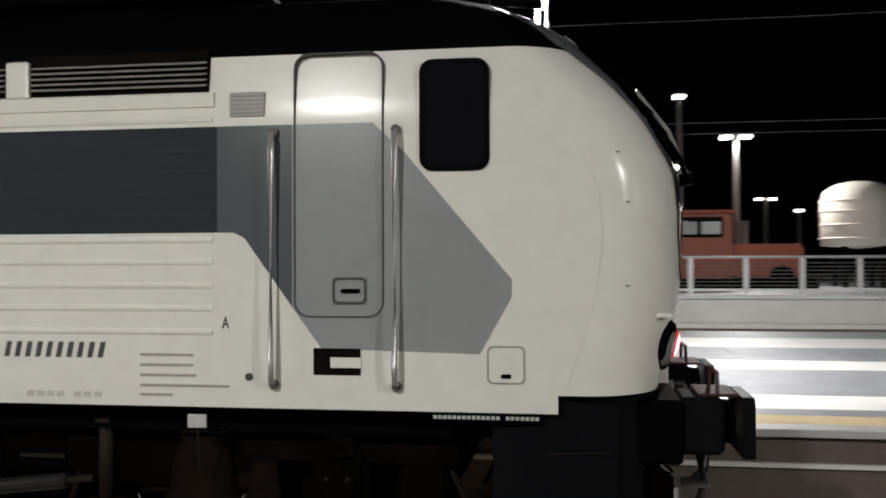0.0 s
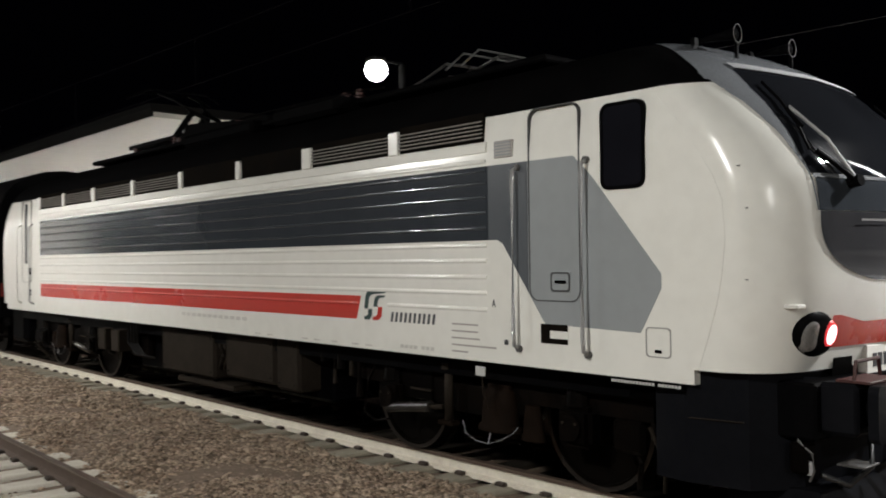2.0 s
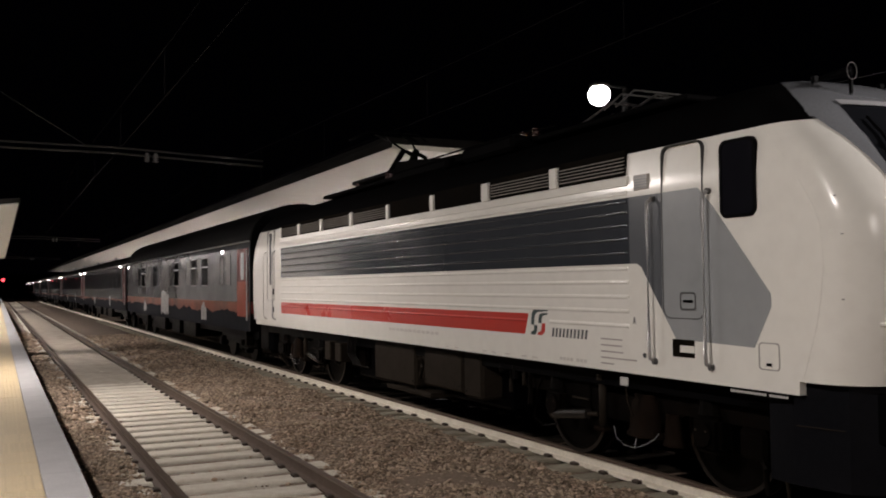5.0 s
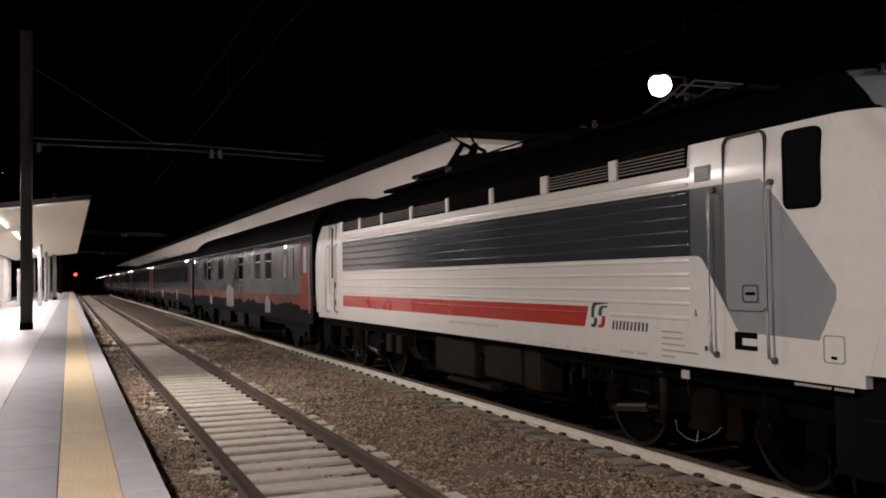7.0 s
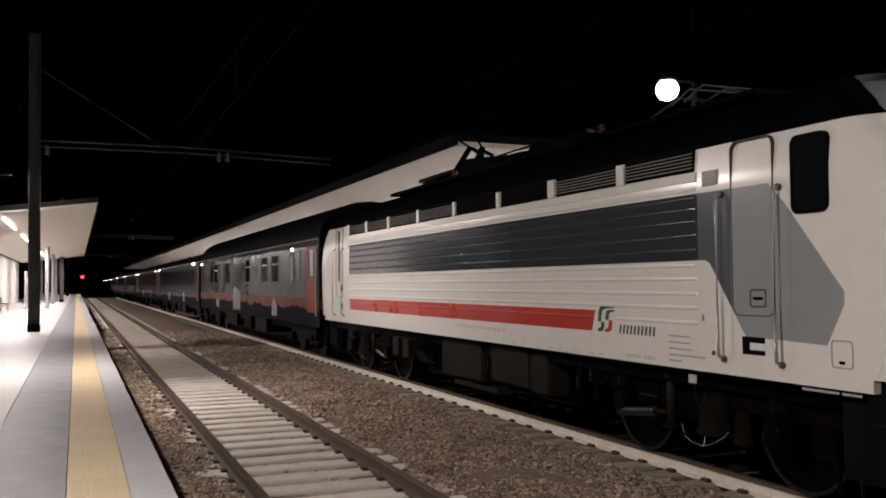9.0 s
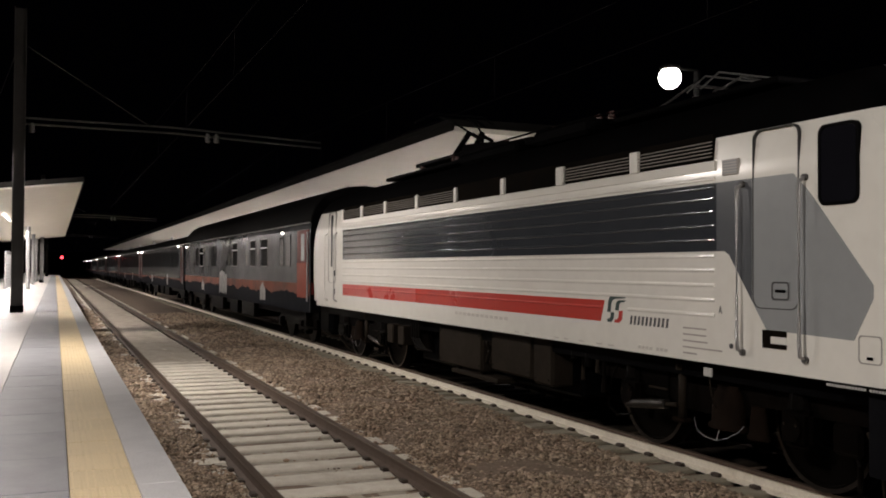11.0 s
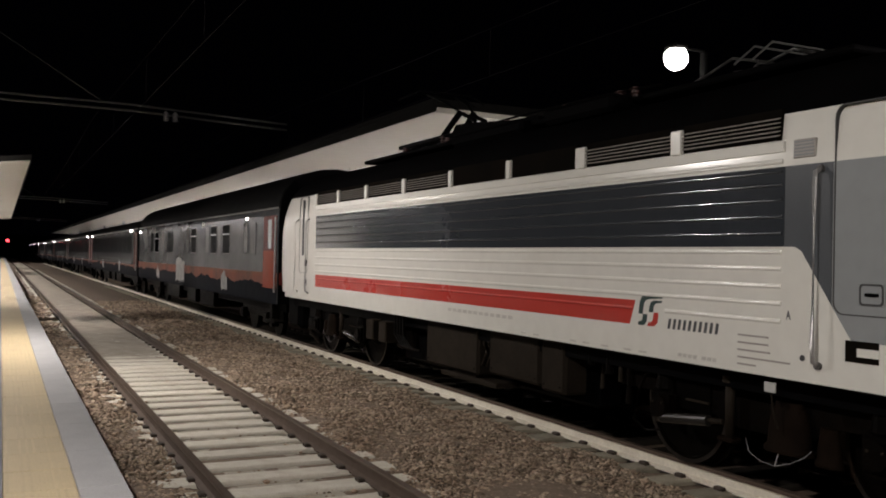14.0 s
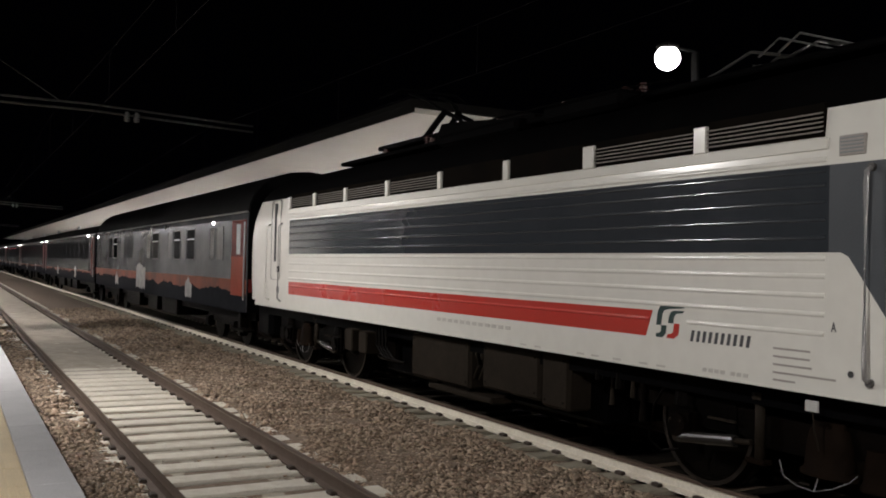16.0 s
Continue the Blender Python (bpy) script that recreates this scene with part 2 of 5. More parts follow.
# the lighter stretched streaks paint reflections as well as grime
C_GREY = material("coach_grey", (0.050, 0.052, 0.058), 0.20, second=(0.125, 0.125, 0.126), scale=0.6, amount=1.0, stretch=(0.5, 1, 0.8), bump=0.03, bump_scale=5, fine_mix=0.15, spec=0.2)
C_BLUE = material("coach_blue", (0.007, 0.008, 0.012), 0.55, second=(0.017, 0.018, 0.023), scale=2.0, amount=1.0, bump=0.03, bump_scale=6, spec=0.08)
C_ORANGE = material("coach_vermilion", (0.27, 0.070, 0.036), 0.35, second=(0.13, 0.066, 0.05), scale=1.2, amount=1.0, spec=0.15)
C_DOOR = material("coach_door_red", (0.17, 0.026, 0.022), 0.32, second=(0.10, 0.024, 0.022), scale=2.0, amount=1.0, spec=0.15)
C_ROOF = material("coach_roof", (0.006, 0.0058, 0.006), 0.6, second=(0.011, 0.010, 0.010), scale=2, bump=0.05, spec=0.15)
C_WIN = glass("coach_window", (0.012, 0.013, 0.015), 0.08, 0.16)
C_DARK = glass("coach_dark_pane", (0.003, 0.003, 0.004), 0.06, 0.07)
C_DARK.node_tree.nodes["Principled BSDF"].inputs["IOR"].default_value = 1.07
C_PALEPANE = material("pale_streaked_pane", (0.15, 0.148, 0.142), 0.2, second=(0.09, 0.09, 0.09), scale=2.0, amount=1.0, stretch=(3, 1, 0.6), spec=0.3)
C_PANEL = material("vermilion_panel", (0.36, 0.058, 0.030), 0.32, second=(0.22, 0.07, 0.035), scale=3.0, amount=0.8, spec=0.15)
C_SCRAWL = material("pale_scrawl", (0.42, 0.41, 0.39), 0.5, second=(0.22, 0.22, 0.23), scale=3.5, amount=1.0)

# ---- builders ----
OFF = {}


def thing(name, loc, label, category, group="", kind=""):
    ob = new(name)
    ob.location = loc
    ob.empty_display_size = 0.3
    OFF[ob.name] = Vector(loc)
    return tagged(ob, label, category, group, kind)


def part(name, bm, mat, parent=None, label="", smooth=False, normals=True):
    """One mesh object; under a parent the mesh, built in the world, is moved into its thing's space."""
    if normals:
        bmesh.ops.recalc_face_normals(bm, faces=bm.faces)
    me = bpy.data.meshes.new(name)
    off = OFF.get(parent.name, Vector()) if parent else Vector()
    bmesh.ops.translate(bm, verts=bm.verts, vec=-off)
    bm.to_mesh(me)
    bm.free()
    me.materials.append(mat)
    if smooth:
        me.shade_smooth()
    ob = new(name, me)
    if parent:
        ob.parent = parent
        OFF[ob.name] = off
    if label:
        ob["label"] = label
    return ob


def add_box(bm, x0, x1, y0, y1, z0, z1, bevel=0.0, seg=1):
    geo = bmesh.ops.create_cube(bm, size=1, matrix=Matrix.LocRotScale(((x0 + x1) / 2, (y0 + y1) / 2, (z0 + z1) / 2), None, (abs(x1 - x0), abs(y1 - y0), abs(z1 - z0))))
    if bevel:
        edges = list({e for v in geo["verts"] for e in v.link_edges})
        bmesh.ops.bevel(bm, geom=edges, offset=bevel, segments=seg, affect="EDGES", clamp_overlap=True)
    return bm


def box(x0, x1, y0, y1, z0, z1, bevel=0.0, seg=1):
    return add_box(bmesh.new(), x0, x1, y0, y1, z0, z1, bevel, seg)


def add_cyl(bm, a, b, r, r2=None, n=16):
    a, b = Vector(a), Vector(b)
    d = b - a
    bmesh.ops.create_cone(bm, cap_ends=True, segments=n, radius1=r, radius2=r if r2 is None else r2, depth=d.length,
                          matrix=Matrix.Translation((a + b) / 2) @ d.to_track_quat("Z", "Y").to_matrix().to_4x4())
    return bm


def cyl(a, b, r, r2=None, n=16):
    return add_cyl(bmesh.new(), a, b, r, r2, n)


def add_tube(bm, pts, r, n=8):
    pts = [Vector(p) for p in pts]
    rings = []
    for i, p in enumerate(pts):
        d = (pts[min(i + 1, len(pts) - 1)] - pts[max(i - 1, 0)]).normalized()
        q = d.to_track_quat("Z", "Y")
        rings.append([bm.verts.new(p + q @ Vector((r * math.cos(2 * math.pi * k / n), r * math.sin(2 * math.pi * k / n), 0))) for k in range(n)])
    for a, b in zip(rings, rings[1:]):
        for k in range(n):
            bm.faces.new((a[k], a[(k + 1) % n], b[(k + 1) % n], b[k]))
    bm.faces.new(rings[0][::-1])
    bm.faces.new(rings[-1])
    return bm


def tube(pts, r, n=8):
    return add_tube(bmesh.new(), pts, r, n)


def add_prism(bm, outline, axis, a, b):
    """A polygon given in the two other axes, drawn out along one axis from a to b."""
    def at(u, v, w):
        return {"x": (w, u, v), "y": (u, w, v), "z": (u, v, w)}[axis]
    lo = [bm.verts.new(at(u, v, a)) for u, v in outline]
    hi = [bm.verts.new(at(u, v, b)) for u, v in outline]
    n = len(outline)
    bm.faces.new(lo)
    bm.faces.new(hi[::-1])
    for i in range(n):
        bm.faces.new((lo[i], hi[i], hi[(i + 1) % n], lo[(i + 1) % n]))
    return bm


def prism(outline, axis, a, b):
    return add_prism(bmesh.new(), outline, axis, a, b)


def rounded(x0, x1, z0, z1, r, n=5):
    pts = []
    for cx, cz, a0 in ((x1 - r, z1 - r, 0), (x0 + r, z1 - r, 90), (x0 + r, z0 + r, 180), (x1 - r, z0 + r, 270)):
        for k in range(n + 1):
            a = radians(a0 + 90 * k / n)
            pts.append((cx + r * math.cos(a), cz + r * math.sin(a)))
    return pts


def ring_prism(outer, inner, axis, a, b):
    """A frame between two outlines of the same count."""
    bm = bmesh.new()
    def at(u, v, w):
        return {"x": (w, u, v), "y": (u, w, v), "z": (u, v, w)}[axis]
    n = len(outer)
    rows = [[bm.verts.new(at(u, v, w)) for u, v in o] for o, w in ((outer, a), (outer, b), (inner, b), (inner, a))]
    for j in range(4):
        for i in range(n):
            bm.faces.new((rows[j][i], rows[j][(i + 1) % n], rows[(j + 1) % 4][(i + 1) % n], rows[(j + 1) % 4][i]))
    return bm


def lerp(table, v):
    return float(np.interp(v, [p[0] for p in table], [p[1] for p in table]))

# ---- the ground, the tracks and the platforms ----
RAIL_A, RAIL_B, RAIL_C, RAIL_D = 2.0, 3.576, 6.80, 8.34
PLAT = 0.55
part("ground", box(-400, 400, -300, 300, -0.9, -0.42), EARTH)
tagged(bpy.data.objects["ground"], "dark bare earth beyond the station", "ground", kind="structure")


def ballast_bed():
    bm = bmesh.new()
    ys = [0.99, 1.3, 1.7, 2.0, 2.8, 3.6, 3.95, 4.6, 5.2, 5.9, 6.4, 6.8, 7.6, 8.3, 8.6, 9.45]
    zs = [-0.14, -0.145, -0.155, -0.19, -0.20, -0.20, -0.175, -0.13, -0.12, -0.15, -0.195, -0.225, -0.22, -0.22, -0.2, -0.2]
    xs = [-260, -200, -150, -110, -80] + [-60 + 0.5 * i for i in range(141)] + [15, 22, 40, 80]
    grid = []
    for x in xs:
        grid.append([bm.verts.new((x, y, z + 0.025 * noise.noise((x * 0.9, y * 1.3, 0)))) for y, z in zip(ys, zs)])
    for a, b in zip(grid, grid[1:]):
        for j in range(len(ys) - 1):
            bm.faces.new((a[j], b[j], b[j + 1], a[j + 1]))
    ob = part("ballast_bed", bm, BED, smooth=True)
    return tagged(ob, "brown crushed stone bed under both tracks", "ballast", kind="structure")


ballast_bed()


def stones():
    """Loose ballast as one object: many small irregular stones."""
    rng = np.random.default_rng(5)
    phi = [(0, 0, 1), (0.95, 0, 0.3), (0.1, 0.95, 0.25), (-0.9, 0.1, 0.3), (0, -0.95, 0.2), (0.5, 0.5, -0.7), (-0.5, -0.5, -0.7)]
    base = np.array(phi)
    tris = np.array([(0, 1, 2), (0, 2, 3), (0, 3, 4), (0, 4, 1), (1, 5, 2), (2, 5, 3), (3, 5, 6), (3, 6, 4), (4, 6, 1), (1, 6, 5)])
    places = []

    def strew(x0, x1, y0, y1, density, z, size):
        n = int((x1 - x0) * (y1 - y0) * density)
        px, py = rng.uniform(x0, x1, n), rng.uniform(y0, y1, n)
        s = size * rng.uniform(0.5, 1.2, n) * rng.choice([0.7, 1.0, 1.6], n, p=[0.5, 0.38, 0.12])
        pz = np.interp(py, [p[0] for p in z], [p[1] for p in z]) + 0.02 * np.sin(px * 2.3 + 1.7 * np.sin(py * 3)) + rng.uniform(-0.012, 0.018, n)
        places.append(np.stack([px, py, pz, s], 1))

    mid = [(3.6, -0.20), (3.95, -0.165), (4.6, -0.115), (5.2, -0.105), (5.9, -0.135), (6.25, -0.155), (6.45, -0.185), (6.6, -0.215)]
    near = [(1.0, -0.125), (1.6, -0.135), (1.93, -0.165)]
    strew(3, 12, 3.85, 6.56, 450, mid, 0.035)
    strew(3, 12, 1.02, 1.9, 450, near, 0.035)
    strew(-9, 3, 3.85, 6.56, 1350, mid, 0.027)
    strew(-18, -9, 3.85, 6.56, 700, mid, 0.032)
    strew(-40, -18, 3.85, 6.56, 190, mid, 0.044)
    strew(-10, 3, 1.02, 1.9, 1350, near, 0.027)
    strew(-22, -10, 1.02, 1.9, 380, near, 0.042)
    strew(-45, -22, 1.02, 1.9, 110, near, 0.055)
    strew(-14, 12, 2.1, 3.5, 40, [(2, -0.195), (3.6, -0.195)], 0.024)
    p = np.concatenate(places)
    n = len(p)
    jit = base[None] * rng.uniform(0.5, 1.35, (n, 7, 3)) * p[:, None, 3:4]
    ang = rng.uniform(0, 2 * np.pi, n)
    c, s = np.cos(ang)[:, None], np.sin(ang)[:, None]
    vx = jit[:, :, 0] * c - jit[:, :, 1] * s
    vy = jit[:, :, 0] * s + jit[:, :, 1] * c
    v = np.stack([vx + p[:, 0:1], vy + p[:, 1:2], jit[:, :, 2] * 0.6 + p[:, 2:3] - 0.008], 2).reshape(-1, 3)
    f = (tris[None] + 7 * np.arange(n)[:, None, None]).reshape(-1, 3)
    me = bpy.data.meshes.new("ballast_stones")
    me.vertices.add(len(v))
    me.vertices.foreach_set("co", v.ravel())
    me.loops.add(f.size)
    me.loops.foreach_set("vertex_index", f.ravel())
    me.polygons.add(len(f))
    me.polygons.foreach_set("loop_start", np.arange(0, f.size, 3))
    me.polygons.foreach_set("loop_total", np.full(len(f), 3))
    me.update(calc_edges=True)
    me.materials.append(STONE)
    return tagged(new("ballast_stones", me), "loose brown and grey crushed ballast stones", "ballast", kind="stuff")


stones()


def rail_outline(y):
    half = [(0.036, 0.0), (0.036, -0.035), (0.012, -0.05), (0.010, -0.13), (0.07, -0.15), (0.07, -0.165)]
    return [(y + u, v) for u, v in half] + [(y - u, v) for u, v in half[::-1]]


def track(name, y0, y1, x0, x1, label, pale):
    root = thing(name, ((x0 + x1) / 2, (y0 + y1) / 2, 0), label, "railway track", kind="structure")
    for y in (y0, y1):
        bm = bmesh.new()
        for a, b in ((x0, -60), (-60, -24), (-24, -6), (-6, x1)):
            add_prism(bm, rail_outline(y), "x", a, b)
        bmesh.ops.remove_doubles(bm, verts=bm.verts, dist=0.0005)
        side = pale and y == y0
        rail = part("rail", bm, RAILSIDE, root, "whitewashed steel rail" if side else "rusty steel rail")
        # the worn head
        part("rail_head", prism([(y - 0.037, 0.003), (y + 0.037, 0.003), (y + 0.037, -0.012), (y - 0.037, -0.012)], "x", x0, x1), RAILTOP, rail)
        if side:
            part("whitewash", prism([(y - 0.040, -0.036), (y - 0.0365, -0.036), (y - 0.014, -0.052), (y - 0.014, -0.128), (y - 0.072, -0.146), (y - 0.074, -0.168), (y - 0.078, -0.168), (y - 0.076, -0.143), (y - 0.018, -0.126), (y - 0.018, -0.054)], "x", x0, x1), RAILWHITE, rail)
    return root


near_track = track("track_near", RAIL_A, RAIL_B, -250, 60, "empty track with rusty rails on concrete sleepers", False)
far_track = track("track_far", RAIL_C, RAIL_D, -250, 60, "track under the train, its outer rail whitewashed", True)


def sleepers(root, centre, x0, x1, gap, shift, mat, wide, shade_middle=False):
    """Concrete sleepers with waisted middles and rail clips."""
    bm = bmesh.new()
    prof = [(-1.25, wide), (-0.85, wide), (-0.68, wide - 0.005), (-0.45, wide - 0.02), (0.45, wide - 0.02), (0.68, wide - 0.005), (0.85, wide), (1.25, wide)]
    rows = []
    for y, w in prof:
        rows.append([bm.verts.new(v) for v in ((-w, y, -0.30), (-w, y, -0.175), (-w + 0.022, y, -0.155), (w - 0.022, y, -0.155), (w, y, -0.175), (w, y, -0.30))])
    for a, b in zip(rows, rows[1:]):
        for k in range(5):
            bm.faces.new((a[k], b[k], b[k + 1], a[k + 1]))
    bm.faces.new(rows[0])
    bm.faces.new(rows[-1][::-1])
    body = len(bm.faces)
    for s in (-1, 1):
        for side in (-1, 1):
            add_box(bm, -0.06, 0.06, s * 0.78 + side * 0.10 - 0.035, s * 0.78 + side * 0.10 + 0.035, -0.16, -0.118, 0.01)
    bm.faces.index_update()
    # shade below the train is painted onto the sleeper middles between the rails
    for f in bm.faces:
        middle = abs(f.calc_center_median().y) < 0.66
        f.material_index = 1 if f.index >= body else 2 if middle and shade_middle else 0
    bmesh.ops.recalc_face_normals(bm, faces=bm.faces)
    me = bpy.data.meshes.new("sleeper")
    bm.to_mesh(me)
    bm.free()
    me.materials.append(mat)
    me.materials.append(CLIP)
    me.materials.append(UNDERSHADE)
    rng = random.Random(3)
    x = x0
    while x < x1:
        ob = new("sleeper", me)
        ob.parent = root
        ob.matrix_basis = Matrix.Translation(-OFF[root.name]) @ pose(x + shift, centre + rng.uniform(-0.012, 0.012), rng.uniform(-0.006, 0.004), 0, 0, rng.uniform(-0.8, 0.8))
        x += gap


sleepers(near_track, (RAIL_A + RAIL_B) / 2, -110, 14, 0.60, 0.0, SLEEPER, 0.185)
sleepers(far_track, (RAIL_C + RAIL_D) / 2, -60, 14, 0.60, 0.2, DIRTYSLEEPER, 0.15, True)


def track_fill():
    """Pale dusty grit between the near rails; it lies low among the sleepers and covers them further off."""
    bm = bmesh.new()
    ys = [2.075 + 0.0715 * k for k in range(20)]
    xs = [-240, -150, -110] + [-80 + 2 * i for i in range(20)] + [-40 + 0.25 * i for i in range(217)]
    grid = []
    for x in xs:
        f = min(max((-13.0 - x) / 6.0, 0), 1)
        f = f * f * (3 - 2 * f)
        row = []
        for y in ys:
            z = -0.196 + 0.048 * f + 0.010 * noise.noise((x * 2.1, y * 4.0, 3)) + 0.006 * noise.noise((x * 7, y * 9, 8))
            row.append(bm.verts.new((x, y, z)))
        grid.append(row)
    for a, b in zip(grid, grid[1:]):
        for j in range(len(ys) - 1):
            bm.faces.new((a[j], b[j], b[j + 1], a[j + 1]))
    return tagged(part("track_fill", bm, FILL, smooth=True), "pale dusty grit between the empty track's rails", "ballast", kind="structure")


track_fill()


def platform(name, label, strips, x0, x1, edge, out, step, near_range):
    """strips: (y0, y1, material, piece name, piece length). out: +1 if the track lies towards +y."""
    root = thing(name, ((x0 + x1) / 2, edge, 0), label, "platform", kind="structure")
    ys = [s[0] for s in strips] + [s[1] for s in strips]
    lo, hi = min(ys), max(ys)
    a, b = (lo, edge - out * 0.10) if out > 0 else (edge - out * 0.10, hi)
    part("platform_body", box(x0, x1, a, b, -0.4, PLAT - 0.07), FACE, root, "stained concrete platform wall")
    for y0, y1, mat, nm, length in strips:
        part("paving_base", box(x0, x1, y0 + 0.002, y1 - 0.002, PLAT - 0.069, PLAT - 0.008), mat, root)
        me = None
        n0, n1 = near_range
        k = 0
        x = n0
        while x < n1 - 0.01:
            if me is None:
                bm = box(-length / 2 + 0.003, length / 2 - 0.003, y0 + 0.004, y1 - 0.004, -0.05, 0, 0.003)
                if nm == "tactile_slab":
                    for r in range(9):
                        yy = y0 + (y1 - y0) * (r + 0.5) / 9
                        add_box(bm, -length / 2 + 0.01, length / 2 - 0.01, yy - 0.009, yy + 0.009, -0.01, 0.003, 0.002)
                bmesh.ops.recalc_face_normals(bm, faces=bm.faces)
                me = bpy.data.meshes.new(nm)
                bm.to_mesh(me)
                bm.free()
                me.materials.append(mat)
            ob = new(nm, me)
            ob.parent = root
            ob.matrix_basis = Matrix.Translation(-OFF[root.name]) @ pose(x + length / 2, 0, PLAT + random.Random(k * 7 + int(y0 * 50)).uniform(-0.0012, 0.0012))
            x += length
            k += 1
    return root


platform("platform_near", "long platform paved in grey with a cream tactile strip",
         [(0.66, 0.97, COPING, "coping_slab", 1.2), (0.22, 0.66, TACTILE, "tactile_slab", 0.6), (-0.47, 0.22, PAVING, "paving_slab", 1.2),
          (-3.2, -0.47, PALEPAVE, "paving_slab", 1.8), (-6.0, -3.2, PALEPAVE, "paving_slab", 3.0)], -230, 40, 0.97, 1, 0.6, (-40, 6))
# black strip painting the shade beneath the coping edge
part("platform_shade_strip", box(-230, 40, 0.90, 0.945, -0.4, PLAT - 0.075), BLACKP, bpy.data.objects["platform_near"])

platform("platform_far", "wide far platform in pale and grey paving, brightly lit",
         [(9.12, 9.42, COPING, "coping_slab", 1.5), (9.42, 9.90, TACTILE, "tactile_slab", 1.5), (9.90, 10.30, PAVING, "paving_slab", 1.5), (10.30, 11.28, WHITEPAVE, "paving_slab", 1.5),
          (11.28, 13.75, PAVING, "paving_slab", 1.5), (13.75, 14.90, WHITEPAVE, "paving_slab", 1.5), (14.90, 17.0, PAVING, "paving_slab", 1.5), (17.0, 18.9, WHITEPAVE, "paving_slab", 1.5), (18.9, 20.6, PAVING, "paving_slab", 1.5)],
         -230, 60, 9.12, -1, 1.5, (-2, 16))
part("platform_ledge", box(-230, 60, 9.165, 9.222, 0.195, 0.235), WHITEPAVE, bpy.data.objects["platform_far"], "pale ledge along the platform wall")

# ---- the locomotive ----
MID, YC = -8.40, 7.56                 # its middle
FRONT = [(1.20, 0.80), (1.40, 0.85), (1.50, 0.88), (1.56, 0.895), (1.64, 0.915), (1.72, 0.93), (1.80, 0.945), (1.90, 0.958), (2.10, 0.975), (2.40, 0.98), (2.60, 0.96), (2.70, 0.93),
         (2.97, 0.79), (3.20, 0.61), (3.43, 0.37), (3.52, 0.27), (3.60, 0.15), (3.68, 0.01), (3.76, -0.15), (3.84, -0.35), (3.92, -0.62), (3.98, -0.92), (4.02, -1.25)]
HALF = [(1.0, 1.48), (3.0, 1.48), (3.38, 1.44), (3.48, 1.40), (3.60, 1.33), (3.70, 1.22), (3.80, 1.05), (3.88, 0.85), (3.96, 0.55), (4.02, 0.25)]


BOW = [(1.20, 0.15), (1.50, 0.19), (2.1, 0.20), (3.4, 0.20), (3.7, 0.18)]
CORNER = [(1.50, 0.45), (2.1, 0.55)]
DEEP = [(1.50, 0.40), (2.1, 0.42)]


def nose(dy, z):
    """The front surface: x over the sideways distance from the middle and the height."""
    w = lerp(HALF, z)
    rc = min(lerp(CORNER, z), w * 0.4)
    deep = lerp(DEEP, z)
    a = min(abs(dy), w)
    x = lerp(FRONT, z) - lerp(BOW, z) * (a / 1.48) ** 1.3
    if a > w - rc:
        u = (a - (w - rc)) / rc
        x -= deep * (1 - math.sqrt(max(0.0, 1 - u * u)))
    return x


def nose_normal(dy, z):
    e = 0.01
    dxdy = (nose(dy + e, z) - nose(dy - e, z)) / (2 * e)
    dxdz = (nose(dy, z + e) - nose(dy, z - e)) / (2 * e)
    return Vector((1, -dxdy, -dxdz)).normalized()


def hull(z_rows, name, mat, parent, label, cap=False, front_only=None):
    bm = bmesh.new()
    n = 36
    rings = []
    for z in z_rows:
        w = lerp(HALF, z)
        ring = []
        for k in range(n + 1):
            dy = -w * math.cos(math.pi * k / n)
            ring.append((nose(dy, z), YC + dy, z))
        xs = nose(w, z)
        if front_only is None:
            for d in (0.25, 0.6):
                ring.append((xs - d, YC + w, z))
            ring.append((2 * MID - xs + 0.6, YC + w, z))
            ring.append((2 * MID - xs + 0.25, YC + w, z))
            for k in range(n + 1):
                dy = w * math.cos(math.pi * k / n)
                ring.append((2 * MID - nose(dy, z), YC + dy, z))
            ring += [(2 * MID - xs + 0.25, YC - w, z), (2 * MID - xs + 0.6, YC - w, z), (xs - 0.6, YC - w, z), (xs - 0.25, YC - w, z)]
        else:
            ring += [(min(front_only, xs - 0.02), YC + w, z), (min(front_only, xs - 0.02), YC - w, z)]
        rings.append([bm.verts.new(p) for p in ring])
    for a, b in zip(rings, rings[1:]):
        m = len(a)
        for k in range(m):
            bm.faces.new((a[k], a[(k + 1) % m], b[(k + 1) % m], b[k]))
    if cap:
        bm.faces.new(rings[-1])
    ob = part(name, bm, mat, parent, label, smooth=True)
    return ob


def skin(name, rows, off, mat, parent, label="", ny=20):
    """A panel lying on the front: rows of (z, dy from, dy to)."""
    bm = bmesh.new()
    grid = []
    for z, d0, d1 in rows:
        line = []
        for k in range(ny + 1):
            dy = d0 + (d1 - d0) * k / ny
            p = Vector((nose(dy, z), YC + dy, z)) + nose_normal(dy, z) * off
            line.append(bm.verts.new(p))
        grid.append(line)
    for a, b in zip(grid, grid[1:]):
        for k in range(ny):
            bm.faces.new((a[k], a[k + 1], b[k + 1], b[k]))
    ob = part(name, bm, mat, parent, label, smooth=True)
    return ob


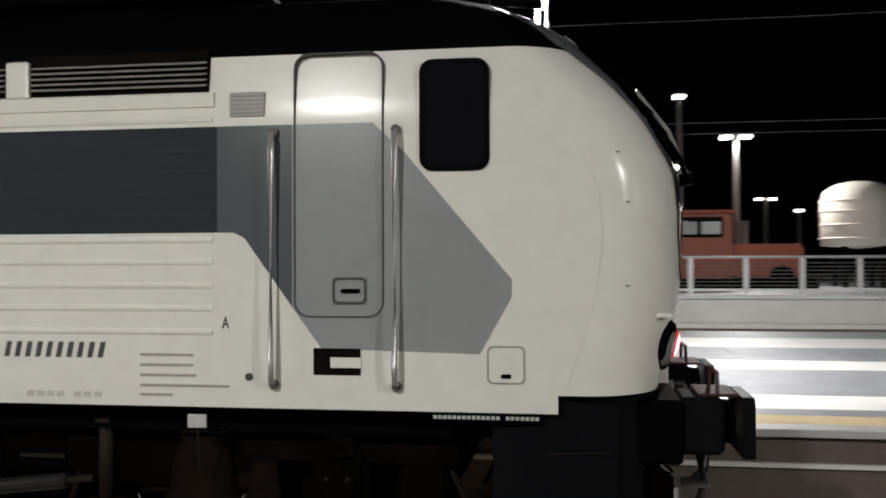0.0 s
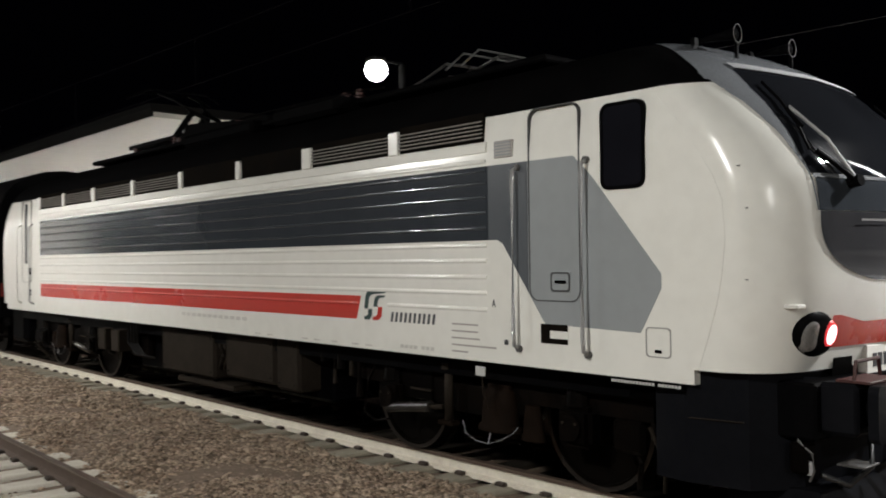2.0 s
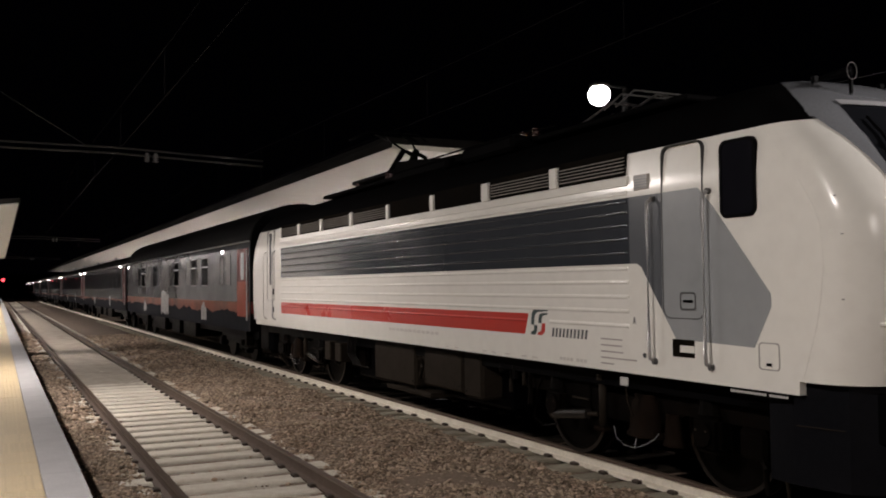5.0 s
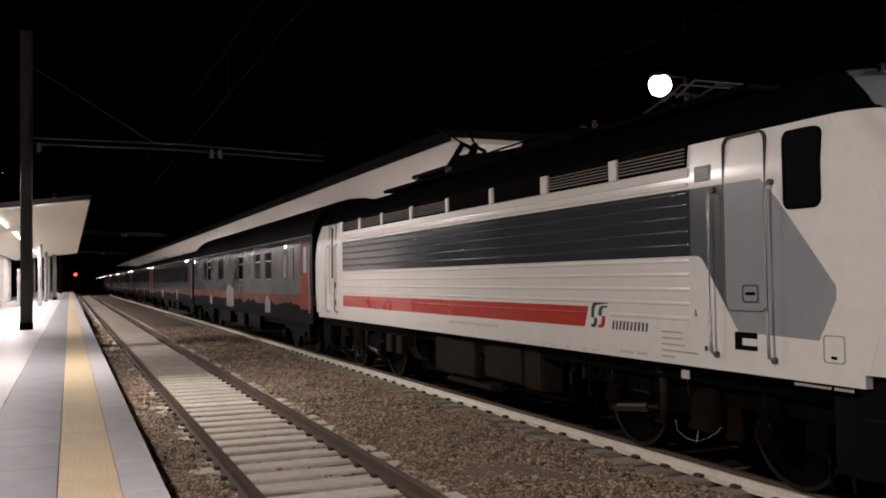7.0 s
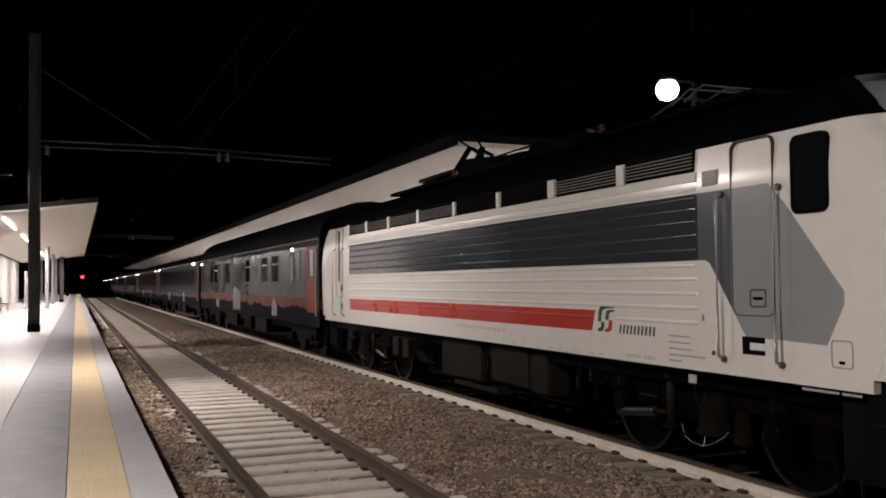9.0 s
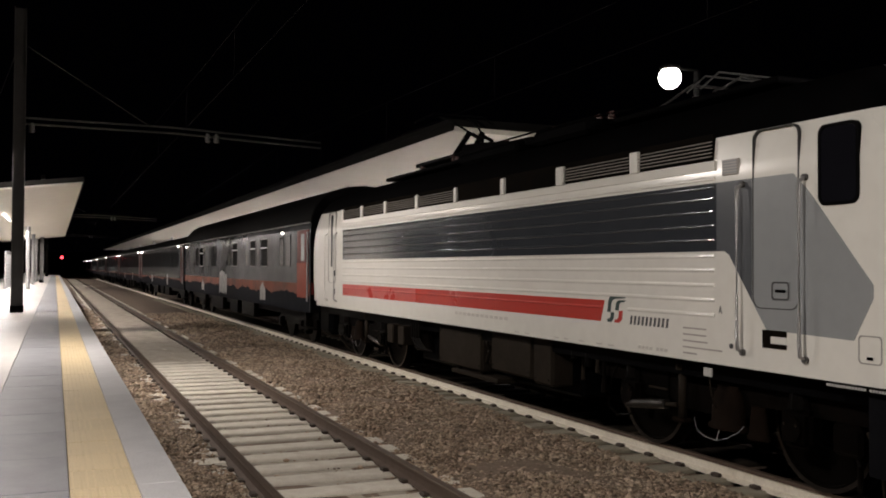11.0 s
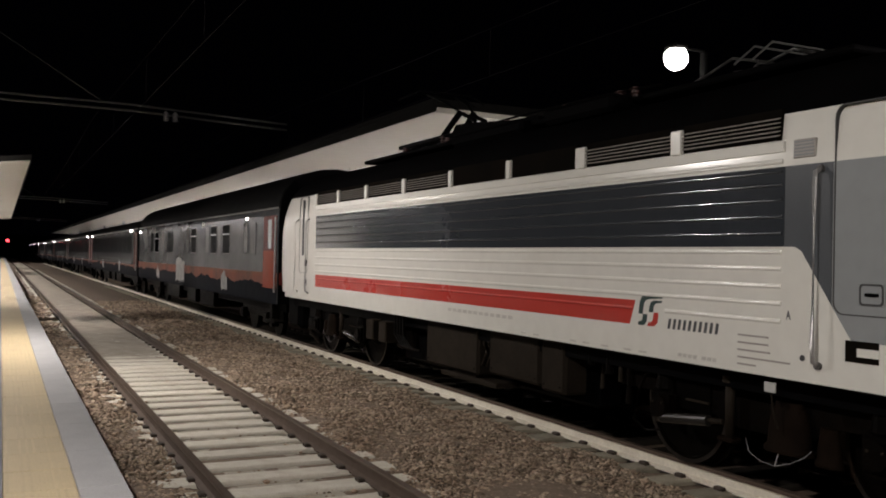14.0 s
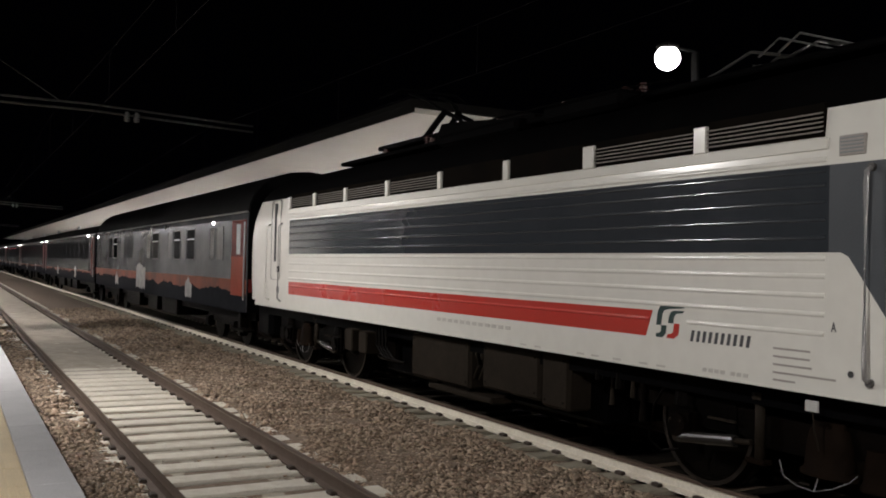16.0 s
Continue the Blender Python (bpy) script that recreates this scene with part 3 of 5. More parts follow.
def dome(name, dy0, z0, ry, rz, off, rise, mat, parent, label="", tilt=0.0):
    """A rounded lens or housing on the front."""
    bm = bmesh.new()
    n, m = 24, 5
    rings = []
    for j in range(m + 1):
        f = 1 - j / m
        ring = []
        for k in range(n):
            a = 2 * math.pi * k / n
            u, v = ry * f * math.cos(a), rz * f * math.sin(a)
            u, v = u * math.cos(tilt) - v * math.sin(tilt), u * math.sin(tilt) + v * math.cos(tilt)
            dy, z = dy0 + u, z0 + v
            h = off + rise * math.sqrt(max(0, 1 - f * f))
            ring.append(Vector((nose(dy, z), YC + dy, z)) + nose_normal(dy0, z0) * (h if j else off - 0.03))
        rings.append([bm.verts.new(p) for p in ring])
    for a, b in zip(rings, rings[1:]):
        for k in range(n):
            bm.faces.new((a[k], a[(k + 1) % n], b[(k + 1) % n], b[k]))
    bmesh.ops.remove_doubles(bm, verts=bm.verts, dist=0.0003)
    return part(name, bm, mat, parent, label, smooth=True)


loco = thing("locomotive", (MID, YC, 0), "white electric locomotive with slate band, grey cab panels and red stripe", "locomotive")
SIDE = YC - 1.48                       # the flat side towards the camera
rowsz = [1.26 + (3.0 - 1.26) * i / 22 for i in range(23)] + [3.1, 3.2, 3.3, 3.378]
body = hull(rowsz, "body", WHITE, loco, "glossy off-white painted body shell")
part("skirt", box(2 * MID - 0.10, 0.10, SIDE, YC + 1.48, 1.15, 1.2602), WHITE, loco, "off-white lower edge of the body")
roof = hull([3.378, 3.42, 3.46, 3.52, 3.58, 3.64, 3.70, 3.76, 3.82, 3.88, 3.94, 3.98, 4.02], "roof", ROOF, loco, "matt black roof", cap=True)

# the front: visor, windscreen, smoked lower panel, red band, lamps
skin("visor", [(z, -lerp(HALF, z) * 0.90, lerp(HALF, z) * 0.90) for z in (3.40, 3.45, 3.5, 3.56, 3.62, 3.68, 3.74, 3.80, 3.86, 3.90)], 0.006, VISOR, loco, "grey painted visor above the windscreen", 28)
EDGE = [(2.42, 1.05), (2.5, 1.06), (2.75, 1.09), (3.0, 1.09), (3.3, 1.06), (3.53, 1.0)]
ws = skin("windscreen", [(2.66 + 0.84 * i / 14, -lerp(EDGE, 2.66 + 0.84 * i / 14), lerp(EDGE, 2.66 + 0.84 * i / 14)) for i in range(15)], 0.008, SCREEN, loco, "raked dark windscreen with reflections", 28)
skin("screen_frame", [(3.50, -1.0, 1.0), (3.55, -0.99, 0.99)], 0.02, GALV, ws, "bright top frame")
skin("screen_sill", [(2.63, -1.07, 1.07), (2.655, -1.07, 1.07)], 0.014, VISOR, ws, "grey lower frame")
for s in (-1, 1):
    skin("screen_pillar", [(z, s * lerp(EDGE, z), s * (lerp(EDGE, z) + 0.012 + 0.235 * (max(0, z - 2.66) / 0.77) ** 1.4)) for z in [2.40 + 1.06 * i / 20 for i in range(21)]], 0.006, VISOR, ws, "grey painted pillar", 6)
skin("dash_panel", [(2.40 + 0.23 * i / 6, -1.05, 1.05) for i in range(7)], 0.008, SLATE, loco, "glossy dark panel below the windscreen", 24)
beard = skin("smoked_panel", [(2.395 - 0.52 * i / 16, -1.04 * (1 - (i / 16) ** 3) ** 0.5, 1.04 * (1 - (i / 16) ** 3) ** 0.5) for i in range(17)], 0.008, BEARD, loco, "smoked rounded lower panel", 24)
skin("emblem", [(2.46, -0.16, 0.06), (2.50, -0.12, 0.14), (2.56, -0.12, 0.10), (2.60, -0.06, 0.20)], 0.014, PALELET, beard, "pale plain emblem")
for s in (-1, 1):
    skin("grab_bar", [(2.33, s * 0.28, s * 0.62), (2.345, s * 0.28, s * 0.62)], 0.03, STEEL, beard)
skin("red_band", [(1.42 + 0.025 * k, -0.84, 0.84) for k in range(8)], 0.006, RED, loco, "red band between the tail lights", 24)
for s in (-1, 1):
    skin("red_corner", [(1.595 + 0.02 * k, s * (0.45 + 0.1 * k), s * 0.84) for k in range(4)], 0.006, RED, loco)
for s in (-1, 1):
    lamp = dome("lamp_housing", s * 0.995, 1.525, 0.235, 0.175, 0.004, 0.05, BLACKP, loco, "black oval lamp housing", tilt=s * 0.25)
    dome("lens_rim", s * 0.90, 1.535, 0.08, 0.105, 0.040, 0.03, TAILRING, lamp, "dim red lens rim")
    dome("tail_lens", s * 0.90, 1.535, 0.065, 0.088, 0.046, 0.032, TAIL, lamp, "lit red tail light")
    dome("head_lens", s * 1.08, 1.525, 0.095, 0.125, 0.040, 0.015, LENS, lamp, "unlit headlight lens")
    # flat black skin painting the shaded recess beside the number panel
    skin("slot_shade", [(1.16, s * 0.46, s * 0.72), (1.34, s * 0.50, s * 0.74)], 0.008, BLACKP, loco)
    # wipers
    def on_front(d, z, out):
        return tuple(Vector((nose(s * d, z), YC + s * d, z)) + nose_normal(s * d, z) * out)
    wip = part("wiper_arm", tube([on_front(0.98, 2.80, 0.05), on_front(0.86, 2.70, 0.06), on_front(0.70, 2.60, 0.06)], 0.019, 8), BLACKP, loco, "black wiper arm")
    part("wiper_blade", tube([on_front(d, z, 0.035) for d, z in ((0.93, 3.36), (0.96, 3.2), (0.99, 3.0), (1.02, 2.82))], 0.012, 6), BLACKP, wip)
    part("wiper_rod", tube([on_front(0.97, 3.13, 0.06), on_front(0.84, 2.88, 0.08), on_front(0.70, 2.61, 0.07)], 0.014, 6), STEEL, wip, "bright wiper rod")
    part("wiper_hub", cyl(on_front(0.69, 2.60, 0.01), on_front(0.69, 2.60, 0.10), 0.045, n=12), BLACKP, wip)
    part("blade_link", tube([on_front(0.97, 3.13, 0.06), on_front(0.97, 3.10, 0.03), on_front(0.98, 2.98, 0.05)], 0.013, 6), BLACKP, wip)
    part("mirror_step", box(nose(s * 1.2, 1.73) - 0.06, nose(s * 1.2, 1.73) + 0.05, YC + s * 1.22 - 0.06, YC + s * 1.22 + 0.06, 1.715, 1.745, 0.008), WHITE, loco)
plate = part("number_panel", box(0.77, 0.845, YC - 0.36, YC + 0.36, 1.18, 1.405, 0.008), WHITE, loco, "white number panel with plain bars")
for k in range(6):
    part("number_bar", box(0.843, 0.849, YC - 0.26 + 0.09 * k, YC - 0.20 + 0.09 * k, 1.24, 1.34), LETTER, plate)

# horns on the cab roof
for hy in (-0.66, 0.20):
    horn = part("horn", cyl((-0.34, YC + hy, 3.86), (-0.02, YC + hy, 3.86), 0.018, 0.05, 16), BLACKP, loco, "black trumpet horn", True)
    bm = bmesh.new()
    rim = [(0.0, YC + hy + 0.06 * math.cos(a), 3.86 + 0.075 * math.sin(a)) for a in [2 * math.pi * k / 20 for k in range(21)]]
    part("horn_rim", add_tube(bm, rim, 0.0045, 6), MAST, horn)
    part("horn_post", box(-0.42, -0.38, YC + hy - 0.03, YC + hy + 0.03, 3.72, 3.90, 0.005), BLACKP, loco, "black bracket")
    part("horn_post", box(-0.03, 0.0, YC + hy - 0.014, YC + hy + 0.014, 3.62, 3.80, 0.005), BLACKP, loco)

# the painted side panels: real thin sheets on the flat side
def sheet(name, outline, depth, mat, parent, label="", start=0.0):
    return part(name, prism(outline, "y", SIDE - start - depth, SIDE - start + 0.004), mat, parent, label)


RIB0, RIB1 = -14.70, -2.06
sheet("slate_band", [(RIB1 + 0.02, 2.255), (RIB1 + 0.02, 2.928), (RIB0, 2.928), (RIB0, 2.255)], 0.004, SLATE, loco, "slate grey painted band")
sheet("cab_panel_dark", [(RIB1 + 0.02, 2.255), (-1.93, 2.255), (-1.86, 2.22), (-1.55, 1.79), (-1.55, 2.928), (RIB1 + 0.02, 2.928)], 0.004, DARKGREY, loco, "dark grey painted panel behind the cab door")
sheet("cab_panel", [(-1.548, 1.786), (-1.36, 1.53), (-0.37, 1.505), (-0.175, 1.85), (-0.175, 1.96), (-0.83, 2.74), (-1.03, 2.928), (-1.548, 2.928)], 0.004, MIDGREY, loco, "mid grey painted cab panel")
sheet("red_stripe", [(RIB0 + 0.02, 1.46), (RIB0 + 0.02, 1.71), (-4.02, 1.71), (-4.11, 1.46)], 0.004, RED, loco, "red painted stripe")
# the emblem beside the stripe: plain shapes
sheet("emblem_green", [(-3.965, 1.575), (-3.90, 1.575), (-3.885, 1.68), (-3.855, 1.715), (-3.80, 1.73), (-3.60, 1.745), (-3.575, 1.775), (-3.84, 1.775), (-3.91, 1.755), (-3.945, 1.70)], 0.005, GREEN, loco, "dark green plain emblem")
sheet("emblem_green", [(-3.965, 1.46), (-3.88, 1.46), (-3.835, 1.50), (-3.825, 1.575), (-3.89, 1.575), (-3.90, 1.515), (-3.925, 1.50), (-3.965, 1.495)], 0.005, GREEN, loco, "dark green plain emblem")
sheet("emblem_green", [(-3.80, 1.60), (-3.735, 1.60), (-3.725, 1.66), (-3.70, 1.69), (-3.61, 1.70), (-3.595, 1.72), (-3.72, 1.72), (-3.77, 1.70), (-3.79, 1.66)], 0.005, GREEN, loco, "dark green plain emblem")
sheet("emblem_red", [(-3.82, 1.46), (-3.72, 1.46), (-3.665, 1.50), (-3.65, 1.60), (-3.72, 1.60), (-3.735, 1.52), (-3.76, 1.50), (-3.805, 1.495)], 0.005, RED, loco, "red plain emblem")
for k in range(10):
    x = -3.51 + 0.073 * k
    sheet("name_bar", [(x, 1.455), (x + 0.034, 1.455), (x + 0.054, 1.555), (x + 0.020, 1.555)], 0.004, NAMEGREY, loco, "dark plain lettering bar")
# small writing as plain bars
for i, (w, z) in enumerate(((0.36, 1.47), (0.36, 1.405), (0.38, 1.34), (0.60, 1.275), (0.22, 1.215))):
    sheet("writing_bar", [(-2.56, z), (-2.56 + w, z), (-2.56 + w, z + 0.016), (-2.56, z + 0.016)], 0.004, FAINT, loco)
letter = bpy.data.curves.new("letter_mark", "FONT")
letter.body, letter.size, letter.extrude, letter.align_x = "A", 0.11, 0.002, "CENTER"
letter_mesh = new("letter_curve", letter)
bm = bmesh.new()
bm.from_mesh(bpy.data.meshes.new_from_object(letter_mesh))
bpy.data.objects.remove(letter_mesh)
bmesh.ops.scale(bm, verts=bm.verts, vec=(0.62, 1, 1))
bmesh.ops.transform(bm, verts=bm.verts, matrix=pose(-1.985, SIDE - 0.003, 1.648, 90))
part("letter_mark", bm, LETTER, loco, "black letter A")
for k, x in enumerate((-3.35, -3.28, -3.21, -3.14, -3.02, -2.95, -2.88)):
    sheet("writing_bar", [(x, 1.20), (x + 0.05, 1.20), (x + 0.055, 1.235), (x + 0.005, 1.235)], 0.004, FAINTER, loco)
for k in range(12):
    x = -8.4 + 0.16 * k
    sheet("writing_bar", [(x, 1.335), (x + 0.11, 1.335), (x + 0.115, 1.38), (x + 0.005, 1.38)], 0.004, FAINTER, loco)
for k, x in enumerate((-5.2, -4.95, -4.6, -4.2, -3.95, -6.3, -6.0)):
    sheet("writing_bar", [(x, 1.18), (x + 0.12, 1.18), (x + 0.12, 1.20), (x, 1.20)], 0.004, FAINTER, loco)
part("label_strip", box(-0.66, 0.0, SIDE - 0.006, SIDE + 0.02, 1.095, 1.145), BLACKP, loco)
for k in range(22):
    if k != 14:
        x = -0.655 + 0.0295 * k
        part("label_bar", box(x, x + 0.022, SIDE - 0.009, SIDE, 1.110, 1.131), PALELET, loco)

# pressed ribs
def rib(z, mat, x0=RIB0, x1=RIB1 - 0.01):
    out = [(SIDE + 0.002, z - 0.022), (SIDE - 0.006, z - 0.017), (SIDE - 0.0105, z - 0.008), (SIDE - 0.0105, z - 0.001), (SIDE - 0.0085, z + 0.008), (SIDE - 0.0062, z + 0.016), (SIDE + 0.002, z + 0.023)]
    ob = part("rib", prism(out, "x", x0, x1), mat, loco)
    ob.data.shade_smooth()
    ob.data.set_sharp_from_angle(angle=radians(50))


for z in (1.775, 1.92, 2.07, 2.21):
    rib(z, WHITE)
rib(1.625, WHITE, -3.55)
rib(1.625, RED, RIB0 + 0.02, -4.06)
rib(2.975, WHITE)
for z in (2.37, 2.51, 2.65, 2.78, 2.89):
    rib(z, SLATE)

# the row of intakes below the roof edge
TOPY = YC - 1.452
OPEN = [(-3.33, -2.10, 5), (-4.95, -3.50, 5), (-6.62, -5.15, 0), (-8.33, -6.75, 0), (-10.05, -8.45, 5), (-11.75, -10.18, 5), (-13.25, -11.88, 5), (-14.65, -13.38, 5)]
part("intake_sill", prism([(SIDE + 0.03, 3.04), (SIDE - 0.010, 3.055), (SIDE - 0.012, 3.14), (SIDE + 0.05, 3.16)], "x", RIB0, RIB1), WHITE, loco, "white sill under the intakes")
for x0, x1, n in OPEN:
    # the intake is a solid box; its inner shade is only colour
    back = part("intake", box(x0, x1, TOPY - 0.022, TOPY + 0.05, 3.155, 3.42), RECESS_SHADE, loco, "air intake painted in its shade, with pale slats" if n else "plain air intake painted in its shade")
    for k in range(n):
        z = 3.19 + 0.036 * k
        part("slat", prism([(TOPY - 0.058, z - 0.008), (TOPY - 0.052, z + 0.003), (TOPY - 0.018, z + 0.016), (TOPY - 0.018, z + 0.006)], "x", x0 + 0.01, x1 - 0.01), SLAT, back)
for (a0, a1, na), (b0, b1, nb) in zip(OPEN[1:], OPEN):
    part("intake_post", box(a1 + 0.005, b0 - 0.005, TOPY - 0.055, TOPY + 0.05, 3.14, 3.385, 0.012), WHITE, loco, "white post between intakes")
part("intake_post", box(-14.80, -14.655, TOPY - 0.055, TOPY + 0.05, 3.14, 3.385, 0.012), WHITE, loco)
part("vent_plate", box(-1.955, -1.725, SIDE - 0.012, SIDE + 0.06, 2.985, 3.14, 0.006), FAINT, loco, "small grey ventilation plate")
for k in range(5):
    part("vent_slat", box(-1.94, -1.74, SIDE - 0.018, SIDE + 0.02, 3.005 + 0.027 * k, 3.016 + 0.027 * k), MIDGREY, loco)

# cab door, window, rails, steps
door = part("door", ring_prism(rounded(-1.535, -0.96, 1.72, 3.372, 0.10), rounded(-1.524, -0.971, 1.731, 3.361, 0.09), "y", SIDE - 0.008, SIDE + 0.06), SEAM, loco, "cab door outlined by a rubber seam")
hdl = part("door_handle", box(-1.29, -1.065, SIDE - 0.010, SIDE, 1.80, 1.975, 0.012), MIDGREY, door, "recessed grey door handle")
part("handle_bar", box(-1.23, -1.11, SIDE - 0.03, SIDE - 0.008, 1.875, 1.90, 0.006), BLACKP, hdl)
part("handle_recess", ring_prism(rounded(-1.285, -1.07, 1.805, 1.97, 0.03), rounded(-1.27, -1.085, 1.82, 1.955, 0.025), "y", SIDE - 0.014, SIDE - 0.004), SEAM, hdl)
win = part("cab_window", ring_prism(rounded(-0.735, -0.305, 2.62, 3.305, 0.08), rounded(-0.708, -0.332, 2.647, 3.278, 0.06), "y", SIDE - 0.014, SIDE + 0.05), BLACKP, loco, "black rubber framed side window")
part("pane", prism(rounded(-0.712, -0.328, 2.643, 3.282, 0.062), "y", SIDE - 0.008, SIDE + 0.04), WINDOW, win, "dark glass pane")
for hx in (-1.66, -0.88):
    rail = part("handrail", tube([(hx, SIDE - 0.005, 1.30), (hx, SIDE - 0.075, 1.33), (hx, SIDE - 0.085, 1.45), (hx, SIDE - 0.085, 2.75), (hx, SIDE - 0.075, 2.85), (hx, SIDE - 0.005, 2.88)], 0.019, 10), STEEL, loco, "vertical steel handrail", True)
    for hz in (1.30, 2.88):
        part("rail_foot", cyl((hx, SIDE - 0.035, hz), (hx, SIDE + 0.01, hz), 0.030, n=12), MAST, rail)
# flat patch with the recess shade put into its colour
rec = part("step_recess", box(-1.41, -1.11, SIDE - 0.006, SIDE + 0.02, 1.365, 1.53), RECESS_SHADE, loco, "step recess painted in its shade")
part("step_plate", box(-1.30, -1.105, SIDE - 0.010, SIDE, 1.41, 1.475), WHITE, rec)
hat = part("hatch", ring_prism(rounded(-0.325, -0.095, 1.325, 1.555, 0.035), rounded(-0.315, -0.105, 1.335, 1.545, 0.03), "y", SIDE - 0.005, SIDE + 0.01), HAIRLINE, loco, "small square hatch outline")
part("hatch_catch", box(-0.24, -0.18, SIDE - 0.012, SIDE, 1.36, 1.385, 0.004), BLACKP, hat)
part("round_plug", cyl((-1.83, SIDE - 0.008, 1.345), (-1.83, SIDE + 0.01, 1.345), 0.025, n=14), SEAM, loco)
for dy, z in ((-1.44, 2.72), (-1.44, 2.42), (-1.44, 1.92)):
    part("rivet", cyl((nose(dy, z) + 0.01, YC + dy - 0.01, z), (nose(dy, z) - 0.02, YC + dy, z), 0.005, n=8), HAIRLINE, loco)
# the join of the moulded nose
bm = bmesh.new()
pts = [(-0.24, 3.37), (-0.2, 3.28), (0.0, 3.08), (0.15, 2.87), (0.27, 2.68), (0.35, 2.49), (0.37, 2.2), (0.34, 1.95), (0.30, 1.75), (0.22, 1.5), (0.14, 1.27)]
line = []
for x, z in pts:
    w = lerp(HALF, z)
    lo, hi = -w, -w + 0.6
    if nose(lo, z) >= x:
        dy = -w
    else:
        for _ in range(30):
            md = (lo + hi) / 2
            if nose(md, z) < x:
                lo = md
            else:
                hi = md
        dy = lo
    line.append((x, YC + dy - 0.001, z))
part("nose_seam", add_tube(bm, line, 0.0015, 6), NOSESEAM, loco, "faint seam of the moulded nose")

# apron, plough, buffers and coupling gear
apron = part("apron", prism([(-0.02, SIDE + 0.05), (0.45, SIDE + 0.14), (0.70, SIDE + 0.45), (0.78, YC), (0.70, YC + 1.03), (0.45, YC + 1.34), (-0.02, YC + 1.43), (-0.3, YC + 1.4), (-0.3, SIDE + 0.08)], "z", 0.42, 1.27), APRON, loco, "black painted front apron")
part("apron_trim", tube([(0.02, SIDE + 0.045, 0.90), (0.42, SIDE + 0.125, 0.90)], 0.005, 6), BOXGREY, apron)
part("plough", prism([(0.15, 0.42), (0.85, 0.45), (1.02, 0.13), (0.1, 0.13)], "y", SIDE + 0.35, YC + 1.1), APRON, loco, "black snow plough plate")
part("headstock", box(0.55, 0.86, SIDE + 0.30, YC + 1.2, 0.80, 1.20, 0.02), BLACKP, loco)
for s in (-1, 1):
    by = YC + s * 0.875
    buf = part("buffer", cyl((0.84, by, 1.03), (1.20, by, 1.03), 0.155, 0.14, 20), BLACKP, loco, "black buffer with a rectangular head")
    bm = prism(rounded(by - 0.31, by + 0.31, 0.84, 1.22, 0.05), "x", 1.22, 1.29)
    part("buffer_head", bm, APRON, buf)
    part("buffer_collar", box(0.84, 1.12, by - 0.24, by + 0.24, 0.85, 1.21, 0.03), APRON, buf)
    st = part("buffer_step", box(0.96, 1.20, by - 0.22, by + 0.22, 1.215, 1.235, 0.004), RUST, buf, "oxide red step on the buffer")
    part("step_loop", tube([(1.08, by - 0.20, 1.23), (1.08, by - 0.17, 1.36), (1.08, by + 0.17, 1.36), (1.08, by + 0.20, 1.23)], 0.014, 8), RUST, st)
    hose = part("brake_hose", tube([(0.82, YC + s * 0.38, 1.08), (1.02, YC + s * 0.40, 1.10), (1.12, YC + s * 0.42, 0.90), (1.08, YC + s * 0.44, 0.62), (0.95, YC + s * 0.48, 0.52)], 0.028, 8), HOSE, loco, "rubber brake hose", True)
    part("hose_valve", cyl((0.84, YC + s * 0.38, 1.08), (0.95, YC + s * 0.38, 1.09), 0.04, n=10), STEEL, hose)
    cab = part("cable_socket", box(0.66, 0.80, YC + s * 1.12 - 0.07, YC + s * 1.12 + 0.07, 0.56, 0.78, 0.02), UNDER, loco, "hanging cable socket with pale plates")
    part("socket_plate", box(0.74, 0.83, YC + s * 1.16 - 0.008, YC + s * 1.16 + 0.008, 0.56, 0.66, 0.006), GALV, cab)
    part("socket_bail", tube([(0.72, YC + s * 1.17, 0.80), (0.77, YC + s * 1.18, 0.76), (0.83, YC + s * 1.18, 0.72), (0.84, YC + s * 1.17, 0.60), (0.80, YC + s * 1.16, 0.52)], 0.009, 6), MAST, cab, "dull wire bail")
    part("socket_plate", box(0.70, 0.76, YC + s * 1.05 - 0.01, YC + s * 1.05 + 0.01, 0.74, 0.80, 0.006), GALV, cab)
    part("coupling_cable", tube([(0.84, YC + s * 0.62, 0.92), (1.0, YC + s * 0.66, 0.80), (1.04, YC + s * 0.74, 0.60), (0.96, YC + s * 0.92, 0.48), (0.84, YC + s * 1.08, 0.56)], 0.022, 8), HOSE, loco, "hanging rubber cable", True)
    part("step_bracket", box(0.86, 1.06, YC + s * 0.78 - 0.12, YC + s * 0.78 + 0.12, 0.60, 0.615, 0.004), MAST, loco, "grey step plate under the buffer")
hook = part("coupling_hook", tube([(0.82, YC, 1.03), (1.05, YC, 1.03), (1.12, YC, 1.09), (1.06, YC, 1.14)], 0.045, 8), UNDER, loco, "forged coupling hook")
part("coupling_link", tube([(1.05, YC - 0.09, 1.0), (1.10, YC - 0.09, 0.62), (1.10, YC + 0.09, 0.62), (1.05, YC + 0.09, 1.0)], 0.025, 8), UNDER, hook)
part("rail_guard", tube([(0.35, RAIL_C, 0.45), (0.62, RAIL_C, 0.18)], 0.04, 8), UNDER, loco)

